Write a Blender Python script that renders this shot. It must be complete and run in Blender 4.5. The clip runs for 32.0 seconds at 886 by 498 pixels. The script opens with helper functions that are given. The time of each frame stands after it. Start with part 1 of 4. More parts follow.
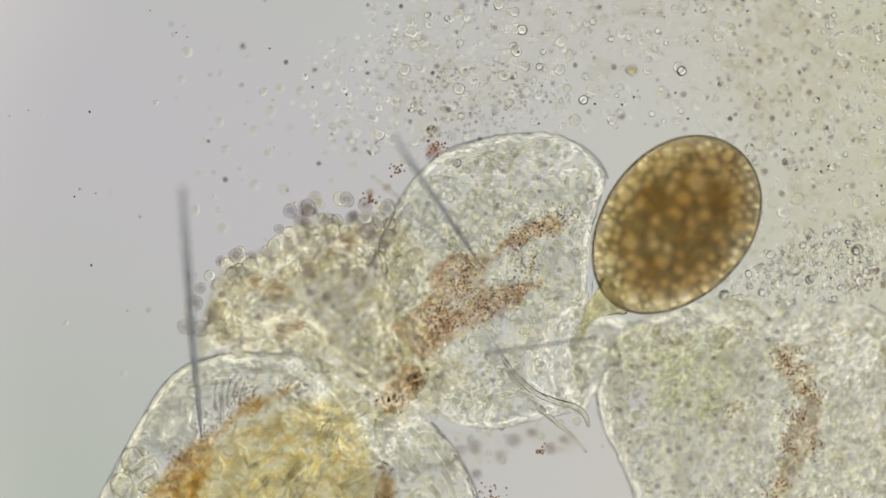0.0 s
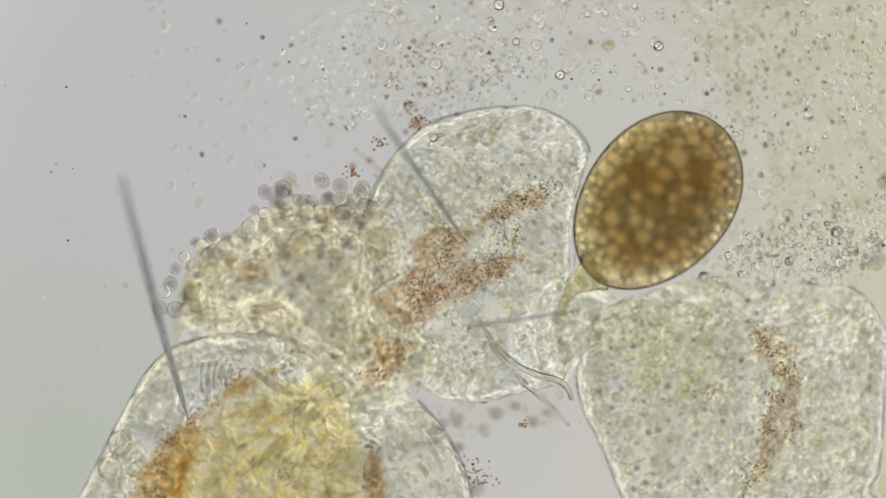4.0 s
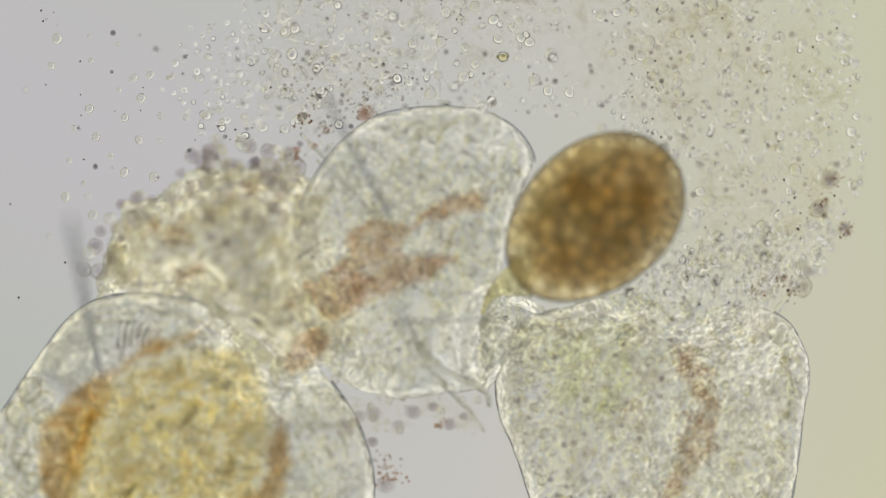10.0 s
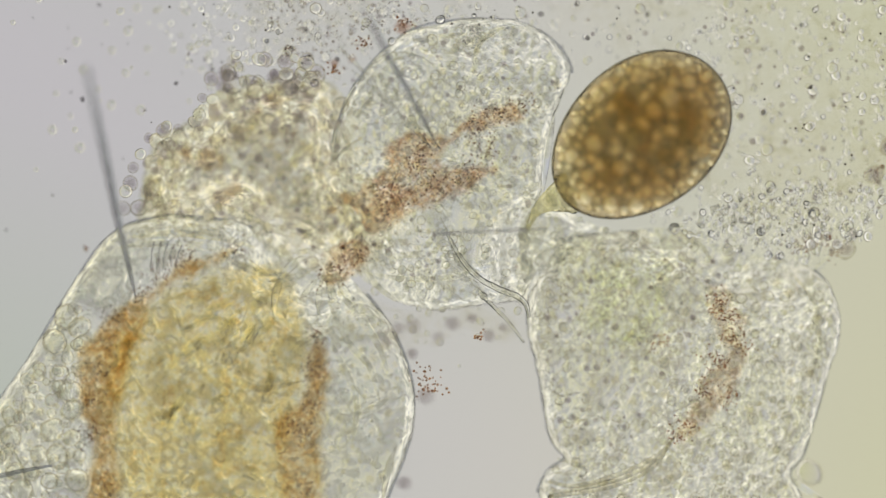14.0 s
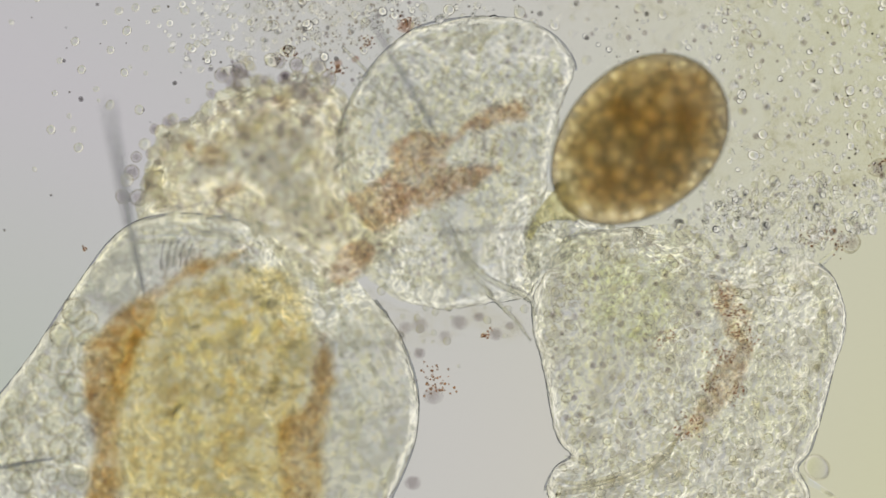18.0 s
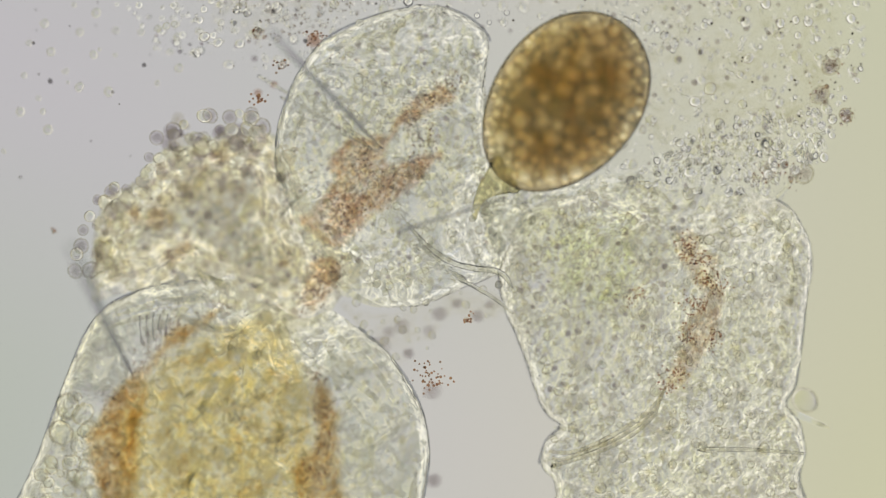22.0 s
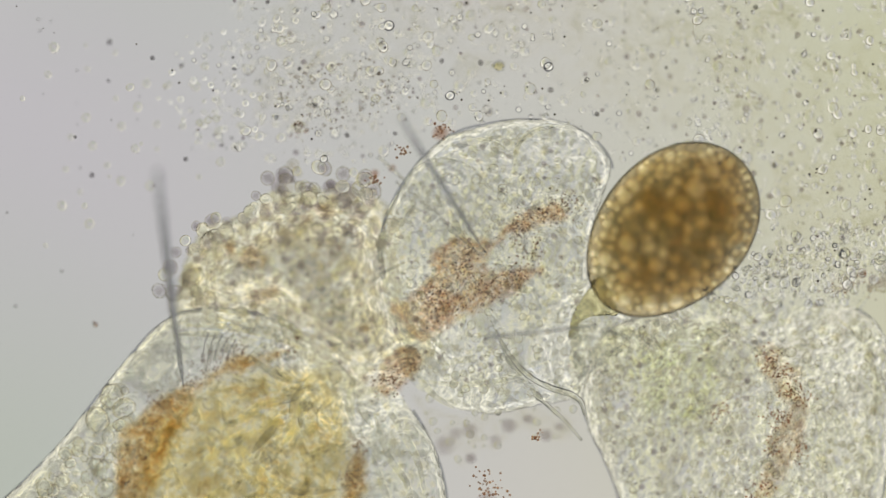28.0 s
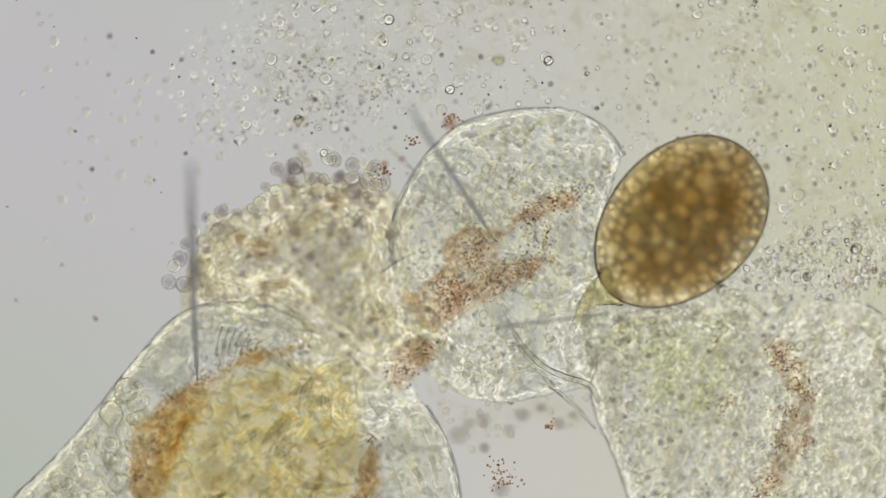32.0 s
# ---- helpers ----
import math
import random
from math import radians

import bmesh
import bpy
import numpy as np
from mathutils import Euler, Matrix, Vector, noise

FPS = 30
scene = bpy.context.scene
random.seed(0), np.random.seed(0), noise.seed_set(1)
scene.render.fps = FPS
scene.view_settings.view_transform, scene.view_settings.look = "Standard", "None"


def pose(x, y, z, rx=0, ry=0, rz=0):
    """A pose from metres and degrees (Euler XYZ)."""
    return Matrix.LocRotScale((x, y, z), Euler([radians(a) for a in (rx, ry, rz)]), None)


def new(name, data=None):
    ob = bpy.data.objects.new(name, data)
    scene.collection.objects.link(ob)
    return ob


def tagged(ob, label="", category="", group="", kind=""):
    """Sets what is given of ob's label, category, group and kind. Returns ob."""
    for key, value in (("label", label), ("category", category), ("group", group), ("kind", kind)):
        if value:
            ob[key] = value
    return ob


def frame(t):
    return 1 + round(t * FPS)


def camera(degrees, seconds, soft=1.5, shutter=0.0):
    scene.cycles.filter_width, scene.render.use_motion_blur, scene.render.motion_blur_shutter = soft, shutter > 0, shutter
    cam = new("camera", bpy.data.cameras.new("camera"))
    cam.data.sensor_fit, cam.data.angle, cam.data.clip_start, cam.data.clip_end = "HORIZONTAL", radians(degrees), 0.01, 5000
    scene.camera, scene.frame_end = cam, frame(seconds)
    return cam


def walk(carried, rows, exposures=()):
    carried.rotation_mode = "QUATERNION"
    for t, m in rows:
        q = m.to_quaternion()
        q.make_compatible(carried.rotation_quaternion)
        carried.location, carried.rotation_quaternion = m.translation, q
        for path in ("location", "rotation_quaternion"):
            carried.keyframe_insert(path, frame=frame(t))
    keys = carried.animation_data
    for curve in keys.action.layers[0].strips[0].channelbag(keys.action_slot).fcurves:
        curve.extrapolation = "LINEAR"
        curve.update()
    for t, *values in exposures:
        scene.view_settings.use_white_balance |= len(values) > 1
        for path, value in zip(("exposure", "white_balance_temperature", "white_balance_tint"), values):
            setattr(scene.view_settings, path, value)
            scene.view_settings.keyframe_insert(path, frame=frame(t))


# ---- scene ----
# One metre in this scene stands for a tenth of a millimetre on the microscope slide.
cam = camera(3.0, 32.0, soft=1.2)
EYE = 59.88           # the distance at which the lens is sharp
cam.data.dof.use_dof, cam.data.dof.focus_distance, cam.data.dof.aperture_fstop = True, EYE, 0.118
# Seconds, and the height over the slide that the focus knob brings into focus.
FOCUS = ((0, 0.20), (5.5, 0.20), (6, 0.19), (6.5, 0.14), (7, 0.08), (7.5, 0.05), (8, 0.03), (9.5, 0.02), (10, 0.03), (10.5, 0.06), (11.5, 0.09), (12.5, 0.13), (13.5, 0.19), (16.5, 0.20),
         (17, 0.18), (17.5, 0.14), (18, 0.09), (19, 0.07), (20.5, 0.03), (21, 0.04), (21.5, 0.12), (22, 0.16), (23.5, 0.18), (25.5, 0.19), (28.5, 0.19), (30, 0.15), (31, 0.13), (31.5, 0.15), (32, 0.19))


def focus(t):
    for (t0, z0), (t1, z1) in zip(FOCUS, FOCUS[1:]):
        if t <= t1:
            return z0 + (z1 - z0) * (t - t0) / (t1 - t0)
    return FOCUS[-1][1]


STAGE = [
    (0, -0.512, 0.284), (0.5, -0.512, 0.281), (1, -0.512, 0.272), (1.5, -0.509, 0.256), (2, -0.512, 0.195), (2.5, -0.506, 0.195),
    (4.5, -0.328, 0.196), (5, -0.061, 0.196), (5.5, -0.006, 0.196), (6, -0.009, 0.190), (6.5, -0.009, 0.184), (7, -0.009, 0.181),
    (7.5, -0.006, 0.184), (8, 0.003, 0.202), (8.5, 0.012, 0.220), (9, -0.015, 0.257), (9.5, -0.058, 0.312), (10, -0.055, 0.239),
    (10.5, -0.061, 0.067), (11, -0.043, -0.006), (11.5, -0.031, 0.009), (12, -0.009, 0.037), (12.5, -0.009, 0.031), (13, -0.012, 0.015),
    (13.5, -0.006, 0.006), (14, -0.006, 0.000), (14.5, -0.012, -0.009), (16.5, -0.006, -0.009), (17, -0.003, -0.003), (17.5, -0.003, 0.000),
    (18, -0.003, 0.000), (18.5, -0.003, -0.003), (19, -0.000, 0.000), (19.5, 0.031, 0.024), (20, 0.067, 0.021), (20.5, 0.101, 0.009),
    (21, 0.104, -0.009), (21.5, 0.095, -0.031), (22, 0.107, -0.064), (22.5, 0.110, -0.074), (23, 0.104, -0.077), (23.5, 0.129, -0.034),
    (24, 0.040, 0.171), (24.5, -0.052, 0.309), (25, -0.055, 0.306), (25.5, -0.037, 0.282), (27.5, -0.040, 0.273), (28, -0.040, 0.269),
    (28.5, -0.052, 0.242), (29, -0.031, 0.260), (29.5, -0.052, 0.248), (30, -0.046, 0.236), (30.5, -0.046, 0.233), (31, -0.043, 0.242),
    (31.5, -0.043, 0.248), (32, -0.040, 0.248)]
walk(cam, [(t, pose(x, y, EYE + focus(t))) for t, x, y in STAGE])
scene.cycles.transparent_max_bounces, scene.cycles.transmission_bounces, scene.cycles.max_bounces = 48, 24, 32
U = 0.002             # metres for one unit of the plan

from mathutils.geometry import delaunay_2d_cdt

# ---- light: the microscope's lamp below the slide ----
world = bpy.data.worlds.new("dark_room")
scene.world = world
world.use_nodes = True
world.node_tree.nodes["Background"].inputs["Color"].default_value = (0.55, 0.56, 0.60, 1)
world.node_tree.nodes["Background"].inputs["Strength"].default_value = 0.28


# ---- materials ----
class Nodes:
    """A node tree that is written as plain calls."""

    def __init__(self, name):
        self.mat = bpy.data.materials.new(name)
        self.mat.use_nodes = True
        self.tree = self.mat.node_tree
        self.tree.nodes.clear()
        self.out = self.tree.nodes.new("ShaderNodeOutputMaterial")

    def add(self, kind, **inputs):
        n = self.tree.nodes.new(kind)
        for k, v in inputs.items():
            self.put(n, k.replace("_", " "), v)
        return n

    def put(self, n, k, v):
        s = n.inputs[int(k[1:])] if k[0] == "i" and k[1:].isdigit() else n.inputs[k]
        if isinstance(v, bpy.types.NodeSocket):
            self.tree.links.new(v, s)
        else:
            s.default_value = v

    def coords(self):
        return self.add("ShaderNodeTexCoord").outputs["Object"]

    def noise(self, p, scale, detail=3.0, rough=0.55, warp=0.0):
        return self.add("ShaderNodeTexNoise", Vector=p, Scale=scale, Detail=detail, Roughness=rough, Distortion=warp).outputs["Fac"]

    def cells(self, p, scale, smooth=0.3):
        n = self.add("ShaderNodeTexVoronoi")
        n.feature = "SMOOTH_F1"
        for k, v in (("Vector", p), ("Scale", scale), ("Smoothness", smooth)):
            self.put(n, k, v)
        return n.outputs["Distance"]

    def math(self, op, a, b=0.0, c=0.0):
        n = self.tree.nodes.new("ShaderNodeMath")
        n.operation = op
        for i, v in enumerate((a, b, c)):
            self.put(n, "i%d" % i, v)
        return n.outputs[0]

    def span(self, v, lo, hi, a=0.0, b=1.0):
        n = self.tree.nodes.new("ShaderNodeMapRange")
        n.interpolation_type = "SMOOTHSTEP"
        for i, x in enumerate((v, lo, hi, a, b)):
            self.put(n, "i%d" % i, x)
        return n.outputs[0]

    def mix(self, f, a, b, how="MIX"):
        n = self.tree.nodes.new("ShaderNodeMix")
        n.data_type, n.blend_type = "RGBA", how
        for k, v in ((0, f), (6, a), (7, b)):
            if isinstance(v, bpy.types.NodeSocket):
                self.tree.links.new(v, n.inputs[k])
            else:
                n.inputs[k].default_value = (*v, 1) if isinstance(v, tuple) else v
        return n.outputs[2]

    def power(self, colour, f):
        """What is left of white light behind a layer f thick of that colour."""
        sep = self.add("ShaderNodeSeparateColor", Color=colour)
        com = self.tree.nodes.new("ShaderNodeCombineColor")
        for i in range(3):
            self.tree.links.new(self.math("POWER", sep.outputs[i], f), com.inputs[i])
        return com.outputs[0]

    def bump(self, h, strength, distance):
        return self.add("ShaderNodeBump", Strength=strength, Distance=distance, Height=h).outputs[0]

    def surface(self, s):
        self.tree.links.new(s, self.out.inputs["Surface"])
        return self.mat


def clear_mat(name="clear_base"):
    n = Nodes(name)
    return n.surface(n.add("ShaderNodeBsdfTransparent").outputs[0])


def tissue_mat(name, pale, deep, accent, grain=26.0, bump=0.5, ior=1.24, stretch=(1, 1, 1), dark=0.6, seed=0.0):
    """Living tissue: a clear jelly with mottled tint, vesicles, granules and folds."""
    n = Nodes(name)
    m = n.add("ShaderNodeMapping", Vector=n.coords(), Location=(seed, seed * 0.7, 0), Scale=stretch)
    p = m.outputs[0]
    big = n.noise(p, 2.4, 3, 0.6, 0.5)
    mid = n.noise(p, 7.0, 6, 0.68, 0.9)
    fine = n.noise(p, grain * 1.3, 4, 0.65, 0.6)
    small = n.cells(p, grain * 1.5, 0.15)
    large = n.cells(p, grain * 0.62, 0.25)
    blur = n.noise(p, 11.0, 2, 0.5, 0.5)
    hue = n.noise(p, 5.0, 2, 0.5, 0.8)
    cool = tuple(c * k for c, k in zip(deep, (1.0, 1.02, 1.12)))
    tint = n.mix(n.span(big, 0.40, 0.62), pale, accent)
    tint = n.mix(n.span(mid, 0.48, 0.64, 0.0, 0.9), tint, n.mix(n.span(hue, 0.42, 0.58), deep, cool))
    tint = n.mix(n.span(blur, 0.50, 0.66, 0.0, 0.9), tint, tuple(0.84 * c for c in deep))
    gran = n.noise(p, grain * 1.9, 1, 0.4, 0.3)
    soft = n.noise(p, grain * 0.8, 1, 0.4, 0.5)
    tint = n.mix(n.span(soft, 0.53, 0.66, 0.0, 0.7 * dark), tint, tuple(0.84 * c for c in cool))
    tint = n.mix(n.span(gran, 0.54, 0.67, 0.0, dark), tint, tuple(0.74 * c for c in deep))
    ring = n.math("MULTIPLY", n.span(small, 0.28, 0.42), n.span(small, 0.62, 0.48))
    ring = n.math("MULTIPLY", ring, n.span(hue, 0.58, 0.42, 0.05, 0.8))
    tint = n.mix(n.math("MULTIPLY", ring, dark), tint, tuple(0.72 * c for c in deep))
    tint = n.mix(n.span(fine, 0.58, 0.72, 0.0, dark), tint, tuple(0.60 * c for c in deep))
    h = n.math("ADD", n.math("MULTIPLY", n.math("ADD", mid, blur), 0.9), n.math("ADD", n.math("MULTIPLY", n.math("ADD", gran, soft), 0.5), n.math("MULTIPLY", n.math("ADD", small, large), -0.2)))
    b = n.add("ShaderNodeBsdfRefraction", Color=tint, Roughness=0.0, IOR=ior, Normal=n.bump(h, bump, 0.08))
    return n.surface(b.outputs[0])


def stain_mat(name, colour, deep, grain=30.0, thick=0.05, low=0.25):
    """Pigment in the tissue: the thicker the layer, the deeper its colour."""
    n = Nodes(name)
    p = n.coords()
    z = n.add("ShaderNodeSeparateXYZ", Vector=p).outputs[2]
    mid = n.noise(p, 9.0, 5, 0.65, 0.8)
    fine = n.noise(p, grain * 2.2, 3, 0.6)
    f = n.span(z, 0.0, thick, 0.0, 1.0)
    f = n.math("MULTIPLY", f, n.span(mid, 0.30, 0.66, low, 1.0))
    f = n.math("MULTIPLY", f, n.span(fine, 0.32, 0.62, 0.65, 1.35))
    c = n.power(n.mix(n.span(mid, 0.5, 0.75), colour, deep), f)
    return n.surface(n.add("ShaderNodeBsdfTransparent", Color=c).outputs[0])


def glass_mat(name, colour, ior, bump=0.0, grain=40.0, vary=0.0):
    n = Nodes(name)
    p = n.coords()
    c = n.mix(n.span(n.noise(p, grain, 2), 0.45, 0.75), colour, tuple(0.85 * x for x in colour))
    if vary:
        r = n.add("ShaderNodeObjectInfo").outputs["Random"]
        c = n.mix(n.span(r, 0.3, 1.0, 0.0, vary), c, tuple(0.6 * x for x in colour))
    b = n.add("ShaderNodeBsdfRefraction", Color=c, Roughness=0.0, IOR=ior)
    if bump:
        n.put(b, "Normal", n.bump(n.noise(p, grain, 3), bump, 0.03))
    return n.surface(b.outputs[0])


CLEAR = clear_mat()
LEFT_SKIN = tissue_mat("worm_skin", (1.0, 1.0, 0.95), (0.88, 0.87, 0.76), (1.0, 0.99, 0.83), 14, 0.55, seed=1.0, dark=0.7)
RIGHT_SKIN = tissue_mat("granular_skin", (1.0, 1.0, 0.95), (0.90, 0.88, 0.80), (1.0, 1.0, 0.87), 21, 0.65, seed=4.0, dark=0.65)
HEAD_SKIN = tissue_mat("lobe_skin", (1.0, 1.0, 0.97), (0.90, 0.90, 0.83), (1.0, 0.99, 0.86), 18, 0.8, seed=9.0, dark=0.85)
CLUMP_SKIN = tissue_mat("loose_tissue", (1.0, 1.0, 0.92), (0.88, 0.85, 0.74), (1.0, 0.97, 0.80), 18, 0.5, seed=13.0, dark=0.8)
FOLD = tissue_mat("fold_tissue", (1.0, 1.0, 0.98), (0.985, 0.98, 0.95), (1.0, 0.995, 0.95), 20, 0.3, ior=1.05, seed=17.0, dark=0.0)
CREASE = glass_mat("crease_membrane", (0.97, 0.97, 0.95), 1.11)
STRAND = tissue_mat("strand_tissue", (1.0, 1.0, 0.98), (0.985, 0.98, 0.95), (1.0, 0.995, 0.95), 20, 0.3, ior=1.06, seed=23.0, dark=0.0)
GUT_SKIN = stain_mat("gut_contents", (0.97, 0.85, 0.515), (0.87, 0.69, 0.36), 14, 0.08, 0.75)
OCHRE = stain_mat("ochre_pigment", (0.78, 0.56, 0.29), (0.62, 0.41, 0.18), 22, 0.06, 0.55)
BROWN = stain_mat("umber_pigment", (0.76, 0.58, 0.35), (0.58, 0.39, 0.20), 22, 0.06, 0.5)
YELLOWISH = stain_mat("yellowish_tissue", (0.99, 0.97, 0.89), (0.93, 0.89, 0.76), 20, 0.05, 0.3)
RUST = stain_mat("rust_pigment", (0.79, 0.61, 0.47), (0.63, 0.45, 0.32), 26, 0.05, 0.3)
DULL = stain_mat("dull_pigment", (0.85, 0.76, 0.65), (0.70, 0.57, 0.45), 26, 0.05, 0.2)
GREEN = stain_mat("greenish_tissue", (0.96, 0.985, 0.84), (0.89, 0.93, 0.73), 20, 0.05, 0.3)
FILM = stain_mat("mucus_film", (0.96, 0.95, 0.90), (0.84, 0.82, 0.74), 16, 0.03, 0.1)
GRAIN = glass_mat("pigment_grain", (0.74, 0.58, 0.45), 1.08, vary=0.5)
VESICLE = glass_mat("vesicle", (1.0, 1.0, 0.98), 1.05, vary=0.06)


def soft_cell_mat(name, colour, deep):
    """A soft round cell, deepest in colour where it is thickest."""
    n = Nodes(name)
    p = n.coords()
    z = n.math("ABSOLUTE", n.add("ShaderNodeSeparateXYZ", Vector=p).outputs[2])
    r = n.add("ShaderNodeObjectInfo").outputs["Random"]
    spot = n.noise(p, 2.2, 3, 0.6, 0.5)
    f = n.math("MULTIPLY", n.math("MULTIPLY", z, z), n.span(spot, 0.3, 0.65, 0.5, 1.2))
    c = n.power(n.mix(r, colour, deep), f)
    return n.surface(n.add("ShaderNodeBsdfTransparent", Color=c).outputs[0])


# Tint for membranes and for the dark edges that refraction gives droplets.
def ring_mat():
    n = Nodes("membrane_edge_shade")
    r = n.add("ShaderNodeObjectInfo").outputs["Random"]
    c = n.mix(n.span(n.noise(n.coords(), 1.6, 2), 0.35, 0.65), n.mix(r, (0.78, 0.77, 0.74), (0.92, 0.91, 0.88)), (0.94, 0.93, 0.90))
    return n.surface(n.add("ShaderNodeBsdfTransparent", Color=c).outputs[0])


RING = ring_mat()
YOLK_RING = glass_mat("yolk_gap", (0.96, 0.94, 0.88), 1.01)
CELL = soft_cell_mat("round_cell", (0.97, 0.96, 0.90), (0.87, 0.85, 0.79))
GREY_CELL = soft_cell_mat("grey_cell", (0.84, 0.82, 0.82), (0.70, 0.67, 0.68))
BROWN_CELL = soft_cell_mat("brown_cell", (0.78, 0.66, 0.60), (0.66, 0.52, 0.45))
YELLOW_CELL = soft_cell_mat("yellow_cell", (0.99, 0.98, 0.93), (0.95, 0.93, 0.86))
SMUDGE = soft_cell_mat("dark_cell", (0.66, 0.65, 0.65), (0.46, 0.45, 0.45))
DROP = glass_mat("water_clear_droplet", (1.0, 1.0, 1.0), 1.12, vary=0.06)
BRIGHT_DROP = glass_mat("bright_droplet", (1.0, 1.0, 1.0), 1.32)
DIM_DROP = glass_mat("faint_droplet", (1.0, 1.0, 0.98), 1.06, vary=0.06)
DUST = glass_mat("grey_dust", (0.90, 0.88, 0.86), 1.05, vary=0.3)
SPECK = glass_mat("dark_speck", (0.45, 0.42, 0.40), 1.12)
BRISTLE = glass_mat("bristle_chitin", (0.90, 0.90, 0.87), 1.32)
PALE_BRISTLE = glass_mat("pale_bristle_chitin", (0.95, 0.94, 0.89), 1.13)
HAIR = glass_mat("hair_chitin", (0.66, 0.67, 0.71), 1.24)
FAINT_HAIR = glass_mat("pale_hair_chitin", (0.79, 0.79, 0.81), 1.09)
SHELL_OUTLINE = glass_mat("shell_rim", (0.70, 0.67, 0.61), 1.04)
# Dark tint that draws the bodies' shaded outlines along with their cuticle.
CUTICLE = glass_mat("cuticle", (0.74, 0.75, 0.78), 1.12, 0.2, 60)


def matrix_mat():
    """The dark yolk between the globules."""
    n = Nodes("yolk_matrix")
    p = n.coords()
    c = n.mix(n.span(n.noise(p, 5.0, 3, 0.6, 0.5), 0.38, 0.62), (0.725, 0.715, 0.67), (0.775, 0.74, 0.67))
    c = n.mix(n.span(n.noise(p, 45.0, 3, 0.6), 0.35, 0.7), c, (0.87, 0.845, 0.80))
    return n.surface(n.add("ShaderNodeBsdfTransparent", Color=c).outputs[0])


def shell_mat():
    n = Nodes("amber_shell")
    p = n.coords()
    big = n.noise(p, 4.0, 3, 0.5, 0.4)
    c = n.mix(n.span(big, 0.38, 0.62), (0.94, 0.905, 0.81), (0.95, 0.905, 0.78))
    b = n.add("ShaderNodeBsdfRefraction", Color=c, Roughness=0.0, IOR=1.055, Normal=n.bump(n.noise(p, 30.0, 2), 0.06, 0.03))
    return n.surface(b.outputs[0])


def yolk_mat():
    n = Nodes("brown_yolk")
    p = n.coords()
    z = n.math("ABSOLUTE", n.add("ShaderNodeSeparateXYZ", Vector=p).outputs[2])
    big = n.noise(p, 6.0, 4, 0.55, 0.6)
    f = n.math("MULTIPLY", n.span(z, 0.0, 0.19), n.span(big, 0.30, 0.66, 0.55, 1.0))
    c = n.power(n.mix(n.span(big, 0.44, 0.62), (0.70, 0.62, 0.49), (0.77, 0.64, 0.45)), f)
    return n.surface(n.add("ShaderNodeBsdfTransparent", Color=c).outputs[0])


SHELL, YOLK, MATRIX = shell_mat(), yolk_mat(), matrix_mat()


def globule_mat():
    n = Nodes("yolk_globule")
    r = n.add("ShaderNodeObjectInfo").outputs["Random"]
    f = n.span(n.noise(n.coords(), 25.0, 2), 0.4, 0.65)
    c = n.mix(n.span(r, 0.3, 1.0), (1.0, 0.99, 0.95), (0.93, 0.88, 0.76))
    return n.surface(n.add("ShaderNodeBsdfRefraction", Color=n.mix(f, c, (0.96, 0.93, 0.84)), Roughness=0.0, IOR=1.05).outputs[0])


GLOBULE = globule_mat()
STALK = tissue_mat("pale_stalk", (1.0, 0.98, 0.84), (0.84, 0.81, 0.62), (0.99, 0.97, 0.80), 30, 0.4, ior=1.05, seed=21.0, dark=0.3)


# ---- mesh helpers ----
def part(name, bm, material, parent=None, label="", smooth=True, base=None):
    me = bpy.data.meshes.new(name)
    bm.to_mesh(me)
    bm.free()
    me.materials.append(material)
    if base:
        me.materials.append(base)
    me.polygons.foreach_set("use_smooth", [smooth] * len(me.polygons))
    ob = new(name, me)
    ob.parent = parent
    if label:
        ob["label"] = label
    return ob


def thing(name, label, category, group="", kind=""):
    return tagged(new(name), label, category, group, kind)


def spline(pts, n=8, closed=True):
    """A smooth line through the points, with n steps between two of them."""
    out, m = [], len(pts)
    for i in range(m if closed else m - 1):
        p = [Vector(pts[(i + k) % m] if closed else pts[min(max(i + k, 0), m - 1)]) for k in (-1, 0, 1, 2)]
        for j in range(n):
            t = j / n
            out.append(0.5 * (2 * p[1] + (p[2] - p[0]) * t + (2 * p[0] - 5 * p[1] + 4 * p[2] - p[3]) * t * t + (3 * p[1] - p[0] - 3 * p[2] + p[3]) * t ** 3))
    if not closed:
        out.append(Vector(pts[-1]))
    return out


def plan(pts, at):
    """Points of the plan (x right, y down) in the space of a thing that stands at the plan point at."""
    return [((x - at[0]) * U, (at[1] - y) * U) for x, y in pts]


def edge_distance(p, ring):
    a = np.array(ring)
    b = np.roll(a, -1, axis=0)
    ab = b - a
    best = np.full(len(p), 1e9)
    for s, d in zip(a, ab):
        t = np.clip(((p - s) @ d) / max(d @ d, 1e-12), 0, 1)
        best = np.minimum(best, np.hypot(*(p - s - t[:, None] * d).T))
    return best


def inside(p, ring):
    x, y = p[:, 0], p[:, 1]
    hit = np.zeros(len(p), bool)
    for (x0, y0), (x1, y1) in zip(ring, ring[1:] + ring[:1]):
        if y0 != y1:
            hit ^= ((y0 > y) != (y1 > y)) & (x < (x1 - x0) * (y - y0) / (y1 - y0) + x0)
    return hit


